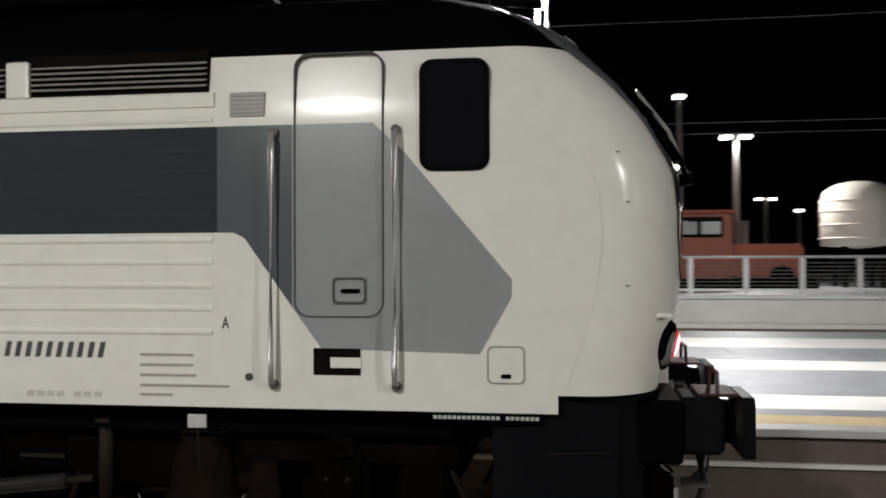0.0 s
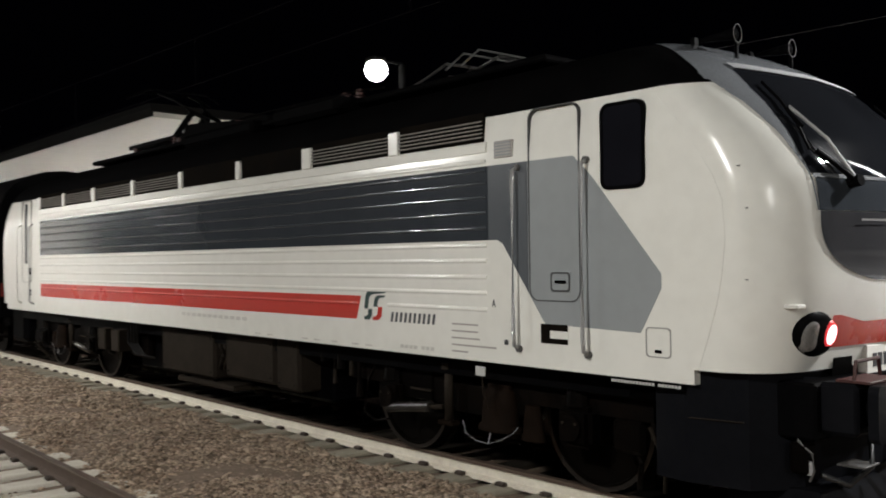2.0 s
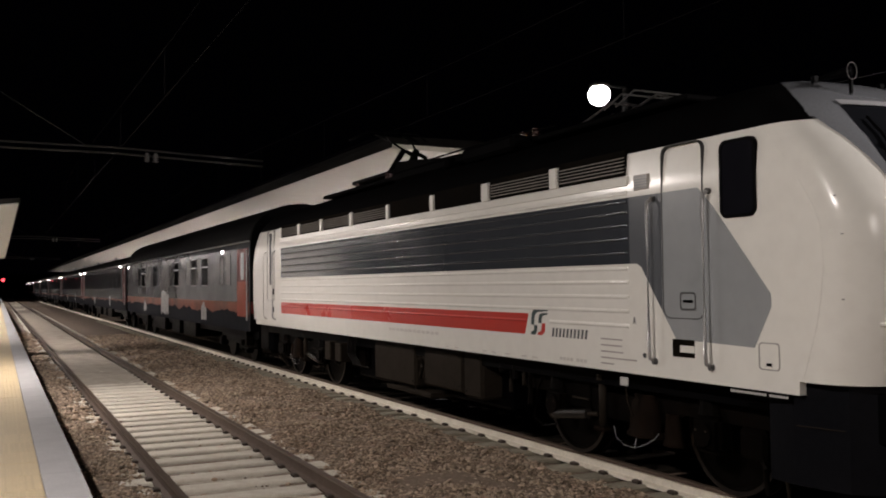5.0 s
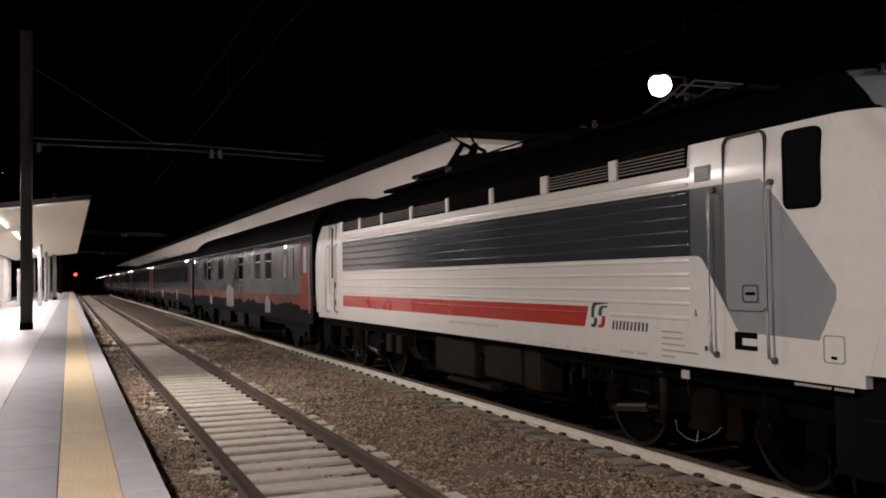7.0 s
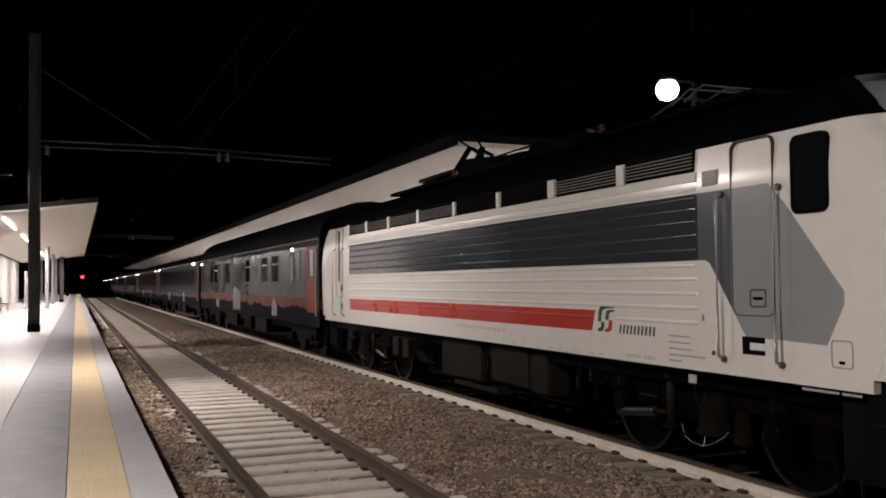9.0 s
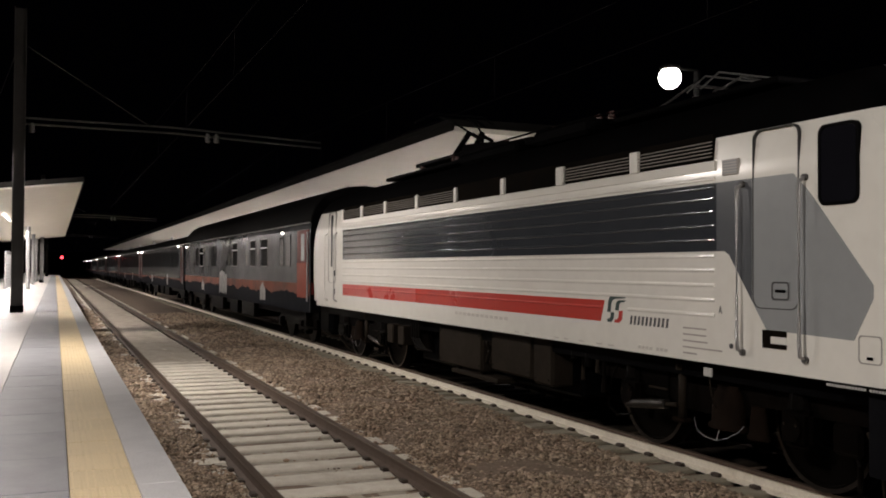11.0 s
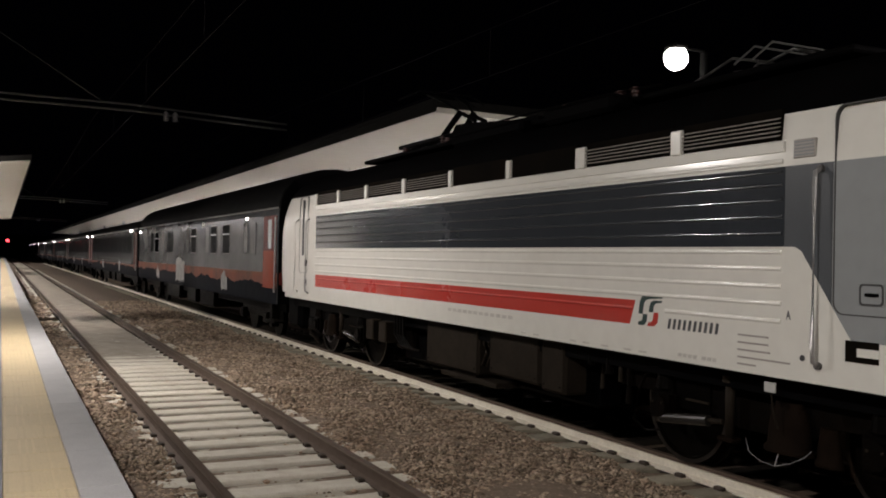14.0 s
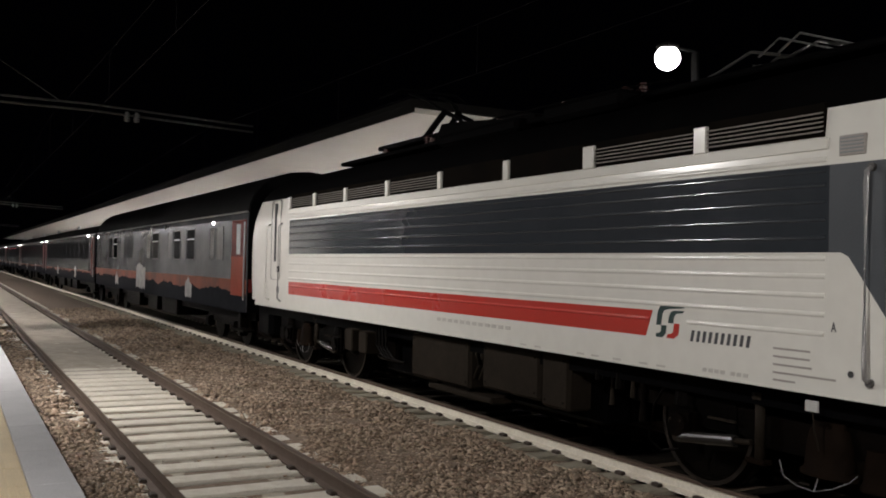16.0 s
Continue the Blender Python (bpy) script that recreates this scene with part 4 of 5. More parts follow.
# bogies: u runs from the end of the locomotive inwards
WHEELS = []
for front in (True, False):
    def along(u):
        return -u if front else 2 * MID + u

    def span(u0, u1):
        return min(along(u0), along(u1)), max(along(u0), along(u1))

    axles = (along(1.33), along(3.95))
    for s in (-1, 1):
        y = YC + s * 1.02
        out = YC + s * 1.18
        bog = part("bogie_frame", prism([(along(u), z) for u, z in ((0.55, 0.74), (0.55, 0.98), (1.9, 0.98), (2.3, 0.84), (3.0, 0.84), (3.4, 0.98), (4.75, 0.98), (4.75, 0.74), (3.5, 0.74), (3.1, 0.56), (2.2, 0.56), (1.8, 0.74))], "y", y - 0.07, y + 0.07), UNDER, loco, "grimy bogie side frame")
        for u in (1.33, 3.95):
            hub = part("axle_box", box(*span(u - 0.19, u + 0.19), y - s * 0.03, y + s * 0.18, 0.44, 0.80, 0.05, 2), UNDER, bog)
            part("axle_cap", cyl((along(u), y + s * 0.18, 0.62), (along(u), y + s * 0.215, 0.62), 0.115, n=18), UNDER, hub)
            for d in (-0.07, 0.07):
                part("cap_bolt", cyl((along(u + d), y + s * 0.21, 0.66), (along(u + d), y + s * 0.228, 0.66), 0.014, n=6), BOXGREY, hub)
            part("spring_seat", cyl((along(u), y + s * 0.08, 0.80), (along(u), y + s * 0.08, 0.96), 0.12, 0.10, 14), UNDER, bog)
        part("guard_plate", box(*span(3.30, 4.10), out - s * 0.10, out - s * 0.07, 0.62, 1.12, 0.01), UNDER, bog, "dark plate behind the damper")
        damper = part("damper", cyl((along(3.94), out, 0.50), (along(3.24), out, 0.58), 0.056, n=14), DAMPER, bog, "glossy dark damper cylinder")
        part("damper_rod", cyl((along(3.24), out, 0.58), (along(3.05), out, 0.60), 0.026, n=10), BOXGREY, damper)
        part("damper_eye", cyl((along(3.96), out - s * 0.05, 0.50), (along(3.96), out + s * 0.04, 0.50), 0.05, n=12), BOXGREY, damper)
        part("guard_strip", box(*span(3.28, 3.62), out - s * 0.06, out - s * 0.03, 0.72, 0.745, 0.004), BOXGREY, bog)
        strut = part("strut", cyl((along(2.96), out, 0.47), (along(2.96), out, 1.03), 0.045, n=12), BOXGREY, bog, "upright grey damper", True)
        part("strut_cap", cyl((along(2.96), out, 0.99), (along(2.96), out, 1.05), 0.075, n=12), BOXGREY, strut)
        part("strut_foot", box(*span(2.86, 3.08), out - s * 0.06, out + s * 0.06, 0.43, 0.475, 0.012), BROWN, strut)
        # rusty bell housings of the suspension
        for u, z0, z1, r0, r1 in ((2.29, 0.46, 0.90, 0.27, 0.15), (1.86, 0.42, 0.74, 0.14, 0.09)):
            bm = bmesh.new()
            n = 18
            prof = [(r0, z0), (r0, z0 + 0.03), (r0 * 0.86, z0 + 0.06), (r0 * 0.80, (z0 + z1) / 2), ((r0 + r1) / 2.3, z1 - 0.08), (r1, z1 - 0.05), (r1, z1)]
            rings = [[bm.verts.new((along(u) + r * math.cos(2 * math.pi * k / n), out - s * 0.06 + 0.55 * r * math.sin(2 * math.pi * k / n), z)) for k in range(n)] for r, z in prof]
            for a, b in zip(rings, rings[1:]):
                for k in range(n):
                    bm.faces.new((a[k], a[(k + 1) % n], b[(k + 1) % n], b[k]))
            bm.faces.new(rings[0][::-1])
            bm.faces.new(rings[-1])
            bell = part("spring_bell", bm, BROWN, bog, "rust brown bell housing", True)
            bell.data.set_sharp_from_angle(angle=radians(40))
        part("earth_cable", tube([(along(u), out + s * 0.05, z) for u, z in ((2.70, 0.52), (2.66, 0.40), (2.52, 0.345), (2.35, 0.335), (2.18, 0.39), (2.02, 0.475), (1.95, 0.54))], 0.005, 6), POLEGREY, bog, "looping grey earth cable", True)
        part("cable_drop", tube([(along(2.26), out + s * 0.04, 0.62), (along(2.31), out + s * 0.05, 0.46), (along(2.35), out + s * 0.05, 0.335)], 0.006, 6), GALV, bog)
        for k, (u, z0, r) in enumerate(((4.46, 0.56, 0.024), (4.62, 0.78, 0.016), (4.83, 0.84, 0.03), (4.95, 0.66, 0.016), (5.18, 0.90, 0.024))):
            valve = part("hanging_valve", cyl((along(u), out + s * 0.02, z0 + 0.16), (along(u), out + s * 0.02, 1.13), r, n=10), UNDER, bog)
            part("valve_cup", cyl((along(u), out + s * 0.02, z0), (along(u), out + s * 0.02, z0 + 0.17), r * 1.7, r * 1.2, 12), BOXGREY if k % 2 else UNDER, valve)
        part("air_pipe", tube([(along(4.1), out, 1.05), (along(4.28), out + s * 0.03, 0.75), (along(4.36), out + s * 0.03, 0.42), (along(4.2), out, 0.32), (along(4.0), out - s * 0.05, 0.36)], 0.014, 6), UNDER, bog)
        part("sand_pipe", tube([(along(0.82), out - s * 0.1, 0.72), (along(0.70), out - s * 0.12, 0.40), (along(0.86), out - s * 0.3, 0.12)], 0.026, 8), UNDER, bog)
        part("sand_pipe", tube([(along(0.60), out - s * 0.1, 0.70), (along(0.46), out - s * 0.12, 0.42), (along(0.60), out - s * 0.3, 0.14)], 0.020, 8), BOXGREY, bog)
        part("brake_unit", box(*span(0.62, 0.95), y - 0.05, y + s * 0.12, 0.46, 0.74, 0.04), UNDER, bog)
    for x in axles:
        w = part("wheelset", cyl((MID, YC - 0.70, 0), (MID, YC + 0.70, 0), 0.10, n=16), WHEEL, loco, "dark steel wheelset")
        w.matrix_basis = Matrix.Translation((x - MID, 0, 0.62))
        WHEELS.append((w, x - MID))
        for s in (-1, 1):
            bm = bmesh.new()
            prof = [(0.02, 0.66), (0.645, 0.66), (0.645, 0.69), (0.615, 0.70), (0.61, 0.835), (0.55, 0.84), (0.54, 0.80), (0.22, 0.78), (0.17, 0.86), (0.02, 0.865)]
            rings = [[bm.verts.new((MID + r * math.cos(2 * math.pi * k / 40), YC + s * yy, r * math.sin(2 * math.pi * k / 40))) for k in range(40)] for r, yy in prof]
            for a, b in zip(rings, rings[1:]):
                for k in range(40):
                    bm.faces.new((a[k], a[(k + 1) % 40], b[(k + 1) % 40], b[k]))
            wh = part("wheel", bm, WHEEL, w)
            circ = [(math.cos(2 * math.pi * k / 40), math.sin(2 * math.pi * k / 40)) for k in range(40)]
            part("tyre", ring_prism([(MID + 0.612 * u, 0.612 * v) for u, v in circ], [(MID + 0.57 * u, 0.57 * v) for u, v in circ], "y", YC + s * 0.838, YC + s * 0.843), TYREST, w)
# underfloor gear
def equipment_box(x0, x1, z0, z1, mat, label, panels):
    y = SIDE + 0.24
    ob = part("equipment_box", box(x0, x1, y, YC + 1.24, z0, z1, 0.03), mat, loco, label)
    w = (x1 - x0) / panels
    for k in range(panels):
        a, b = x0 + w * k + 0.03, x0 + w * (k + 1) - 0.03
        part("cover", box(a, b, y - 0.012, y + 0.01, z0 + 0.03, z1 - 0.04, 0.008), mat, ob)
        for u in (a + 0.06, b - 0.06):
            for v in (z0 + 0.09, z1 - 0.10):
                part("cover_bolt", cyl((u, y - 0.022, v), (u, y - 0.01, v), 0.012, n=6), UNDER, ob)
    return ob


box1 = equipment_box(-9.62, -7.88, 0.44, 1.10, BOXGREY, "grimy grey equipment box", 1)
part("box_foot", box(-9.05, -7.30, SIDE + 0.22, YC + 1.22, 0.325, 0.40, 0.02), BOXGREY, box1)
for x in (-8.9, -7.98):
    part("foot_hanger", box(x - 0.04, x + 0.04, SIDE + 0.28, SIDE + 0.36, 0.38, 0.50), UNDER, box1)
equipment_box(-7.55, -6.24, 0.51, 1.12, BOXGREY, "grimy grey equipment box", 1)
equipment_box(-6.20, -5.66, 0.47, 1.13, BOXGREY, "grimy narrow equipment box", 1)
for x in (-11.75, -11.15):
    part("valve_box", box(x - 0.16, x + 0.16, SIDE + 0.08, SIDE + 0.4, 0.62, 0.98, 0.02), BOXGREY, loco, "small grey valve box")
part("equipment_box", box(-11.4, -10.6, SIDE + 0.45, YC + 1.2, 0.5, 1.15, 0.05), UNDER, loco)
for k in range(4):
    x = -10.75 + 0.12 * k
    part("air_hose", tube([(x, SIDE + 0.16, 1.12), (x + 0.1, SIDE + 0.12, 0.8), (x + 0.35, SIDE + 0.14, 0.62), (x + 0.6, SIDE + 0.2, 0.6)], 0.02, 6), UNDER, loco)
for x in (-7.80, -7.66):
    part("gap_hose", tube([(x, SIDE + 0.3, 1.1), (x + 0.05, SIDE + 0.26, 0.9), (x + 0.12, SIDE + 0.26, 0.78), (x - 0.06, SIDE + 0.3, 0.6)], 0.022, 6), BOXGREY, loco)
part("tag_plate", box(-2.24, -2.115, SIDE - 0.004, SIDE + 0.012, 1.016, 1.102, 0.004), PALELET, loco, "small white tag below the body")
part("tag_hanger", box(-2.19, -2.165, SIDE + 0.002, SIDE + 0.010, 1.09, 1.16), BLACKP, loco)
part("tag_cable", tube([(-2.18, SIDE + 0.02, 1.02), (-2.19, SIDE + 0.05, 0.85), (-2.2, SIDE + 0.12, 0.70)], 0.008, 6), BOXGREY, loco)
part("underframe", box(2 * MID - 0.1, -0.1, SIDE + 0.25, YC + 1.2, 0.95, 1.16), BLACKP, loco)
# unseen tank and motor bulks added to shade the ground below the train
part("shade_block_tank", box(-11.2, -5.4, SIDE + 0.55, YC + 0.93, 0.34, 0.96, 0.04), BLACKP, loco, "added black block shading the ground under the floor")
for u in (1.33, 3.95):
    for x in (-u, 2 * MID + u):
        part("shade_block_motor", box(x - 0.60, x + 0.60, YC - 0.60, YC + 0.60, 0.22, 0.94, 0.08, 2), BLACKP, loco, "added black block between the wheels, shading the ground")
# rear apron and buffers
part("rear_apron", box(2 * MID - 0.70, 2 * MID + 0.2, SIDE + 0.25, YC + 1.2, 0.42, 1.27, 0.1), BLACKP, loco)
# the rear cab's door rails and seam
RX = 2 * MID
part("rear_door", ring_prism(rounded(RX + 0.96, RX + 1.55, 1.72, 3.372, 0.10), rounded(RX + 0.971, RX + 1.539, 1.731, 3.361, 0.09), "y", SIDE - 0.010, SIDE + 0.06), HAIRLINE, loco, "rear cab door outlined by a seam")
# dark strip in place of the shade inside the door recess
part("door_recess_shade", box(RX + 1.17, RX + 1.27, SIDE - 0.012, SIDE + 0.02, 2.10, 3.30, 0.004), SEAM, loco, "dark strip painting the shaded door recess")
# foot holes are flat patches coloured as shade
for z in (1.46, 1.88):
    part("foot_hole", box(RX + 1.38, RX + 1.50, SIDE - 0.011, SIDE + 0.02, z, z + 0.13, 0.004), RECESS_SHADE, loco, "foot hole painted in its shade")
for hx, steel in ((RX + 0.88, WHITE), (RX + 1.66, STEEL)):
    part("handrail", tube([(hx, SIDE - 0.005, 1.30), (hx, SIDE - 0.08, 1.35), (hx, SIDE - 0.08, 2.82), (hx, SIDE - 0.005, 2.88)], 0.019, 8), steel, loco, "vertical steel handrail" if steel is STEEL else "white painted handrail", True)

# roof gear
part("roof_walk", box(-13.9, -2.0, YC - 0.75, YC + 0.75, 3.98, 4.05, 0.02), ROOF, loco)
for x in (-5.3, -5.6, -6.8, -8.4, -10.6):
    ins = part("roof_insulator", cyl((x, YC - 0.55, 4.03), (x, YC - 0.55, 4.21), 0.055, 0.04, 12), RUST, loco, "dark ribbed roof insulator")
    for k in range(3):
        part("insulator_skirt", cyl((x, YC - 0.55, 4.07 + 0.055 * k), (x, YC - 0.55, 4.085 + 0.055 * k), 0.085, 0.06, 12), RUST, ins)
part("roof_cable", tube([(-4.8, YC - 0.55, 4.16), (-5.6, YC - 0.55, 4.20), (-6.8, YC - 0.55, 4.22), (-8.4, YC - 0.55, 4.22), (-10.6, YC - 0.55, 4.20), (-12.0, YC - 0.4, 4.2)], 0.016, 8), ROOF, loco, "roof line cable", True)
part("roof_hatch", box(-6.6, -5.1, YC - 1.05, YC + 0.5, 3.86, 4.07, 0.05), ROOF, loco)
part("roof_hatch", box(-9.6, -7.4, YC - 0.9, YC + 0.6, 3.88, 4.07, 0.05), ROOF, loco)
# the lowered front pantograph
p1 = part("pantograph_frame", box(-5.0, -2.85, YC - 0.5, YC + 0.5, 4.03, 4.08, 0.01), ROOF, loco, "lowered folded pantograph")
for s in (-1, 1):
    part("lower_arm", tube([(-4.90, YC + s * 0.30, 4.08), (-4.40, YC + s * 0.26, 4.22), (-4.05, YC + s * 0.20, 4.36), (-3.73, YC + s * 0.14, 4.28)], 0.016, 8), PANTO, p1)
    part("upper_arm", tube([(-4.0, YC + s * 0.22, 4.20), (-3.6, YC + s * 0.22, 4.16), (-3.17, YC + s * 0.20, 4.08)], 0.013, 8), PANTO, p1)
    part("collector_strip", tube([(-3.32 + 0.12 * s, YC - 0.75, 4.12), (-3.30 + 0.12 * s, YC - 0.5, 4.33), (-3.30 + 0.12 * s, YC + 0.5, 4.33), (-3.32 + 0.12 * s, YC + 0.75, 4.12)], 0.012, 8), PANTO, p1)
part("collector_bow", tube([(-4.05, YC, 4.37), (-3.73, YC, 4.28), (-3.38, YC, 4.36), (-2.93, YC, 4.21), (-2.60, YC, 4.04)], 0.017, 8), PANTO, p1, "worn pale bow", True)
part("cross_tube", tube([(-3.17, YC - 0.3, 4.07), (-3.17, YC + 0.3, 4.07)], 0.04, 8), PANTO, p1)
for x in (-4.75, -4.3, -3.0):
    part("pantograph_foot", cyl((x, YC - 0.45, 3.93), (x, YC - 0.45, 4.05), 0.06, 0.045, 12), RUST, p1)
# the folded rear pantograph, its elbow standing up
p2 = part("pantograph_frame", box(-12.6, -10.2, YC - 0.55, YC + 0.55, 4.16, 4.24, 0.02), BLACKP, loco, "black rear pantograph with a raised elbow")
for s in (-1, 1):
    part("lower_arm", tube([(-11.6, YC + s * 0.16, 4.24), (-10.80, YC + s * 0.14, 4.68)], 0.055, 8), BLACKP, p2)
    part("upper_arm", tube([(-10.80, YC + s * 0.12, 4.68), (-11.3, YC + s * 0.25, 4.95), (-11.85, YC + s * 0.3, 5.14)], 0.022, 8), BLACKP, p2)
    part("link_rod", tube([(-10.80, YC + s * 0.08, 4.66), (-10.30, YC + s * 0.10, 4.48), (-10.35, YC + s * 0.10, 4.24)], 0.04, 8), BLACKP, p2)
    part("collector_strip", tube([(-11.85 + 0.18 * s, YC - 0.8, 5.02), (-11.85 + 0.18 * s, YC - 0.55, 5.16), (-11.85 + 0.18 * s, YC + 0.55, 5.16), (-11.85 + 0.18 * s, YC + 0.8, 5.02)], 0.02, 8), BLACKP, p2)
    part("pantograph_foot", cyl((-11.4 + s * 0.9, YC - 0.5, 3.98), (-11.4 + s * 0.9, YC - 0.5, 4.18), 0.08, 0.06, 12), RUST, p2)
part("drive_box", prism([(-10.1, 4.03), (-9.85, 4.30), (-9.2, 4.26), (-8.0, 4.14), (-7.3, 4.12), (-7.2, 4.03)], "y", YC - 0.7, YC + 0.4), ROOF, loco, "matt black equipment cover on the roof")

# ---- the coaches ----
C_SIDE = 1.44


def coach_outline():
    pts = [(-C_SIDE, 0.92), (-C_SIDE, 3.08)]
    roof = [(-1.42, 3.22), (-1.39, 3.42), (-1.29, 3.66), (-1.10, 3.88), (-0.82, 4.06), (-0.44, 4.19), (0, 4.23)]
    return pts, roof


def coach(name, x_end, length, label, first):
    """x_end: the end towards the locomotive; the coach reaches away from there."""
    root = thing(name, (x_end - length / 2, YC, 0), label, "railway coach", "" if first else "coaches of the train")
    x0, x1 = x_end - length, x_end
    low, roof = coach_outline()
    if not first:
        roof = [(u, 3.22 + (v - 3.22) * 0.60) for u, v in roof]
    wall = low + [roof[0]]
    full = [(YC + u, v) for u, v in wall] + [(YC - u, v) for u, v in wall[::-1]]
    part("body", prism(full, "x", x0, x1), C_GREY, root, "grey painted body with grime and painted reflection streaks")
    rf = [(YC + u, v) for u, v in roof] + [(YC - u, v) for u, v in roof[-2::-1]]
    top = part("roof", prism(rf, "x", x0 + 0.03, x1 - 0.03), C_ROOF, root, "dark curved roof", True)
    top.data.set_sharp_from_angle(angle=radians(40))
    y = YC - C_SIDE
    # pale steel tone paints the highlight line along the gutter
    part("gutter", tube([(x0, y - 0.01, 3.23), (x1, y - 0.01, 3.23)], 0.022, 6), STEEL, root, "roof gutter toned bright for its highlight")
    part("blue_band", box(x0 + 0.01, x1 - 0.01, y - 0.006, y + 0.02, 0.915, 1.30), C_BLUE, root, "dark blue lower band with scrawls")
    part("vermilion_band", box(x0 + 0.01, x1 - 0.01, y - 0.005, y + 0.02, 1.302, 1.66 if first else 1.46), C_ORANGE, root, "faded vermilion band")
    if first:
        wins = [(x1 - d - w, x1 - d, 2.13, 2.94, pane) for d, w, pane in (
            (2.1, 0.62, C_PALEPANE), (2.95, 0.45, C_WIN), (5.1, 0.88, C_DARK), (6.15, 0.55, C_PALEPANE), (6.9, 0.8, C_DARK), (7.95, 0.6, C_PALEPANE),
            (10.1, 0.9, C_DARK), (11.4, 0.7, C_WIN), (14.8, 1.2, C_WIN), (16.7, 0.75, C_PALEPANE), (18.3, 0.95, C_DARK), (19.6, 0.95, C_WIN), (21.5, 0.8, C_PALEPANE))]
    else:
        wins = [(x1 - d - 1.5, x1 - d, 2.05, 2.95, C_WIN) for d in [2.2 + 1.95 * k for k in range(11)]]
    for a, b, z0, z1, pane in wins:
        divided = pane is C_DARK
        fr = part("window", ring_prism(rounded(a - 0.035, b + 0.035, z0 - 0.035, z1 + 0.035, 0.07, 3), rounded(a, b, z0, z1, 0.05, 3), "y", y - 0.012, y + 0.02), MAST if divided else C_GREY, root, "metal framed window" if divided else "pale-paned window" if pane is C_PALEPANE else "sealed tinted window")
        part("pane", prism(rounded(a, b, z0, z1, 0.05, 3), "y", y - 0.005, y + 0.02), pane, fr)
        if divided:
            part("glazing_bar", box(a, b, y - 0.014, y + 0.0, z0 + 0.53, z0 + 0.57), GALV, fr)
    ends = ((x1 - 1.27, x1 - 0.10),) if first else ((x1 - 1.15, x1 - 0.15), (x0 + 0.15, x0 + 1.15))
    for a, b in ends:
        d = part("door", box(a, b, y - 0.014, y + 0.02, 1.28, 3.06, 0.01), C_DOOR, root, "dark red entrance door")
        # first coach: pale glass colour paints the bright reflection in this pane
        part("door_window", box(a + 0.42, b - 0.42, y - 0.018, y, 2.25, 2.96, 0.004), CLEAR if first else C_WIN, d, "tall narrow pane")
        if first:
            part("door_panel", box(a + 0.01, b - 0.01, y - 0.018, y, 1.285, 2.20, 0.004), C_PANEL, d, "brighter vermilion lower panel")
        part("door_rail", tube([(b + 0.03, y - 0.05, 1.2), (b + 0.03, y - 0.05, 3.0)], 0.018, 6), STEEL, d, "bright grab rail")
        part("door_step", box(a + 0.1, b - 0.1, y + 0.02, y + 0.3, 0.45, 0.50), UNDER, d)
    # ragged overpainting along the lower side, and pale patches
    rng = random.Random(int(-x_end))
    n = 150
    level = 1.30
    ragged = []
    for k in range(n + 1):
        level += rng.uniform(-0.05, 0.05) + 0.25 * (1.38 - level)
        ragged.append((x0 + 0.02 + (length - 0.04) * k / n, min(max(level, 1.27), 1.52)))
    part("scrawl", prism(ragged + [(x1 - 0.02, 1.2), (x0 + 0.02, 1.2)], "y", y - 0.008, y + 0.002), C_BLUE, root, "ragged dark overpainted edge")
    for cx, w, top in (((x1 - 13.9, 1.7, 1.98), (x1 - 6.1, 0.8, 1.62), (x1 - 18.6, 0.7, 1.55)) if first else ((x1 - 7.5, 0.6, 1.7), (x1 - 16.5, 0.8, 1.6))):
        m = 12
        up = [(cx + w * i / m, top - 0.35 * abs(i / m - 0.4) + rng.uniform(-0.08, 0.04)) for i in range(m + 1)]
        down = [(cx + w * i / m, 1.02 + rng.uniform(0, 0.12)) for i in range(m, -1, -1)]
        part("pale_patch", prism(up + down, "y", y - 0.010, y + 0.002), C_SCRAWL, root, "sprayed pale patch")
    shape = [(YC + u * 0.985, v) for u, v in low + roof] + [(YC - u * 0.985, v) for u, v in (low + roof)[-2::-1]]
    part("end_wall", prism(shape, "x", x1 - 0.02, x1 + 0.02), BLACKP, root, "black coach end")
    part("end_band", box(x1 + 0.018, x1 + 0.032, YC - 1.40, YC - 0.75, 1.38, 1.68), C_DOOR, root, "dark red band round the corner")
    part("gangway", box(x1, x1 + 0.42, YC - 0.62, YC + 0.62, 1.0, 3.25, 0.08), BLACKP, root, "black rubber gangway")
    for by in (-0.875, 0.875):
        part("buffer", cyl((x1, YC + by, 1.03), (x1 + 0.45, YC + by, 1.03), 0.11, 0.2, 14), BLACKP, root)
    part("underframe", box(x0 + 0.3, x1 - 0.3, YC - 1.1, YC + 1.1, 0.70, 0.93), BLACKP, root)
    for cx in (x1 - 3.2, x0 + 3.2):
        for s in (-1, 1):
            bog = part("bogie_frame", prism([(cx + 1.7, 0.62), (cx + 1.6, 0.80), (cx - 1.6, 0.80), (cx - 1.7, 0.62), (cx - 0.8, 0.46), (cx + 0.8, 0.46)], "y", YC + s * 1.0 - 0.06, YC + s * 1.0 + 0.06), UNDER, root, "grimy coach bogie")
            for d in (-1.25, 1.25):
                part("axle_box", box(cx + d - 0.16, cx + d + 0.16, YC + s * 1.0, YC + s * 1.2, 0.34, 0.62, 0.04), UNDER, bog)
                part("wheel", cyl((cx + d, YC + s * 0.70, 0.46), (cx + d, YC + s * 0.83, 0.46), 0.46, n=28), WHEEL, bog)
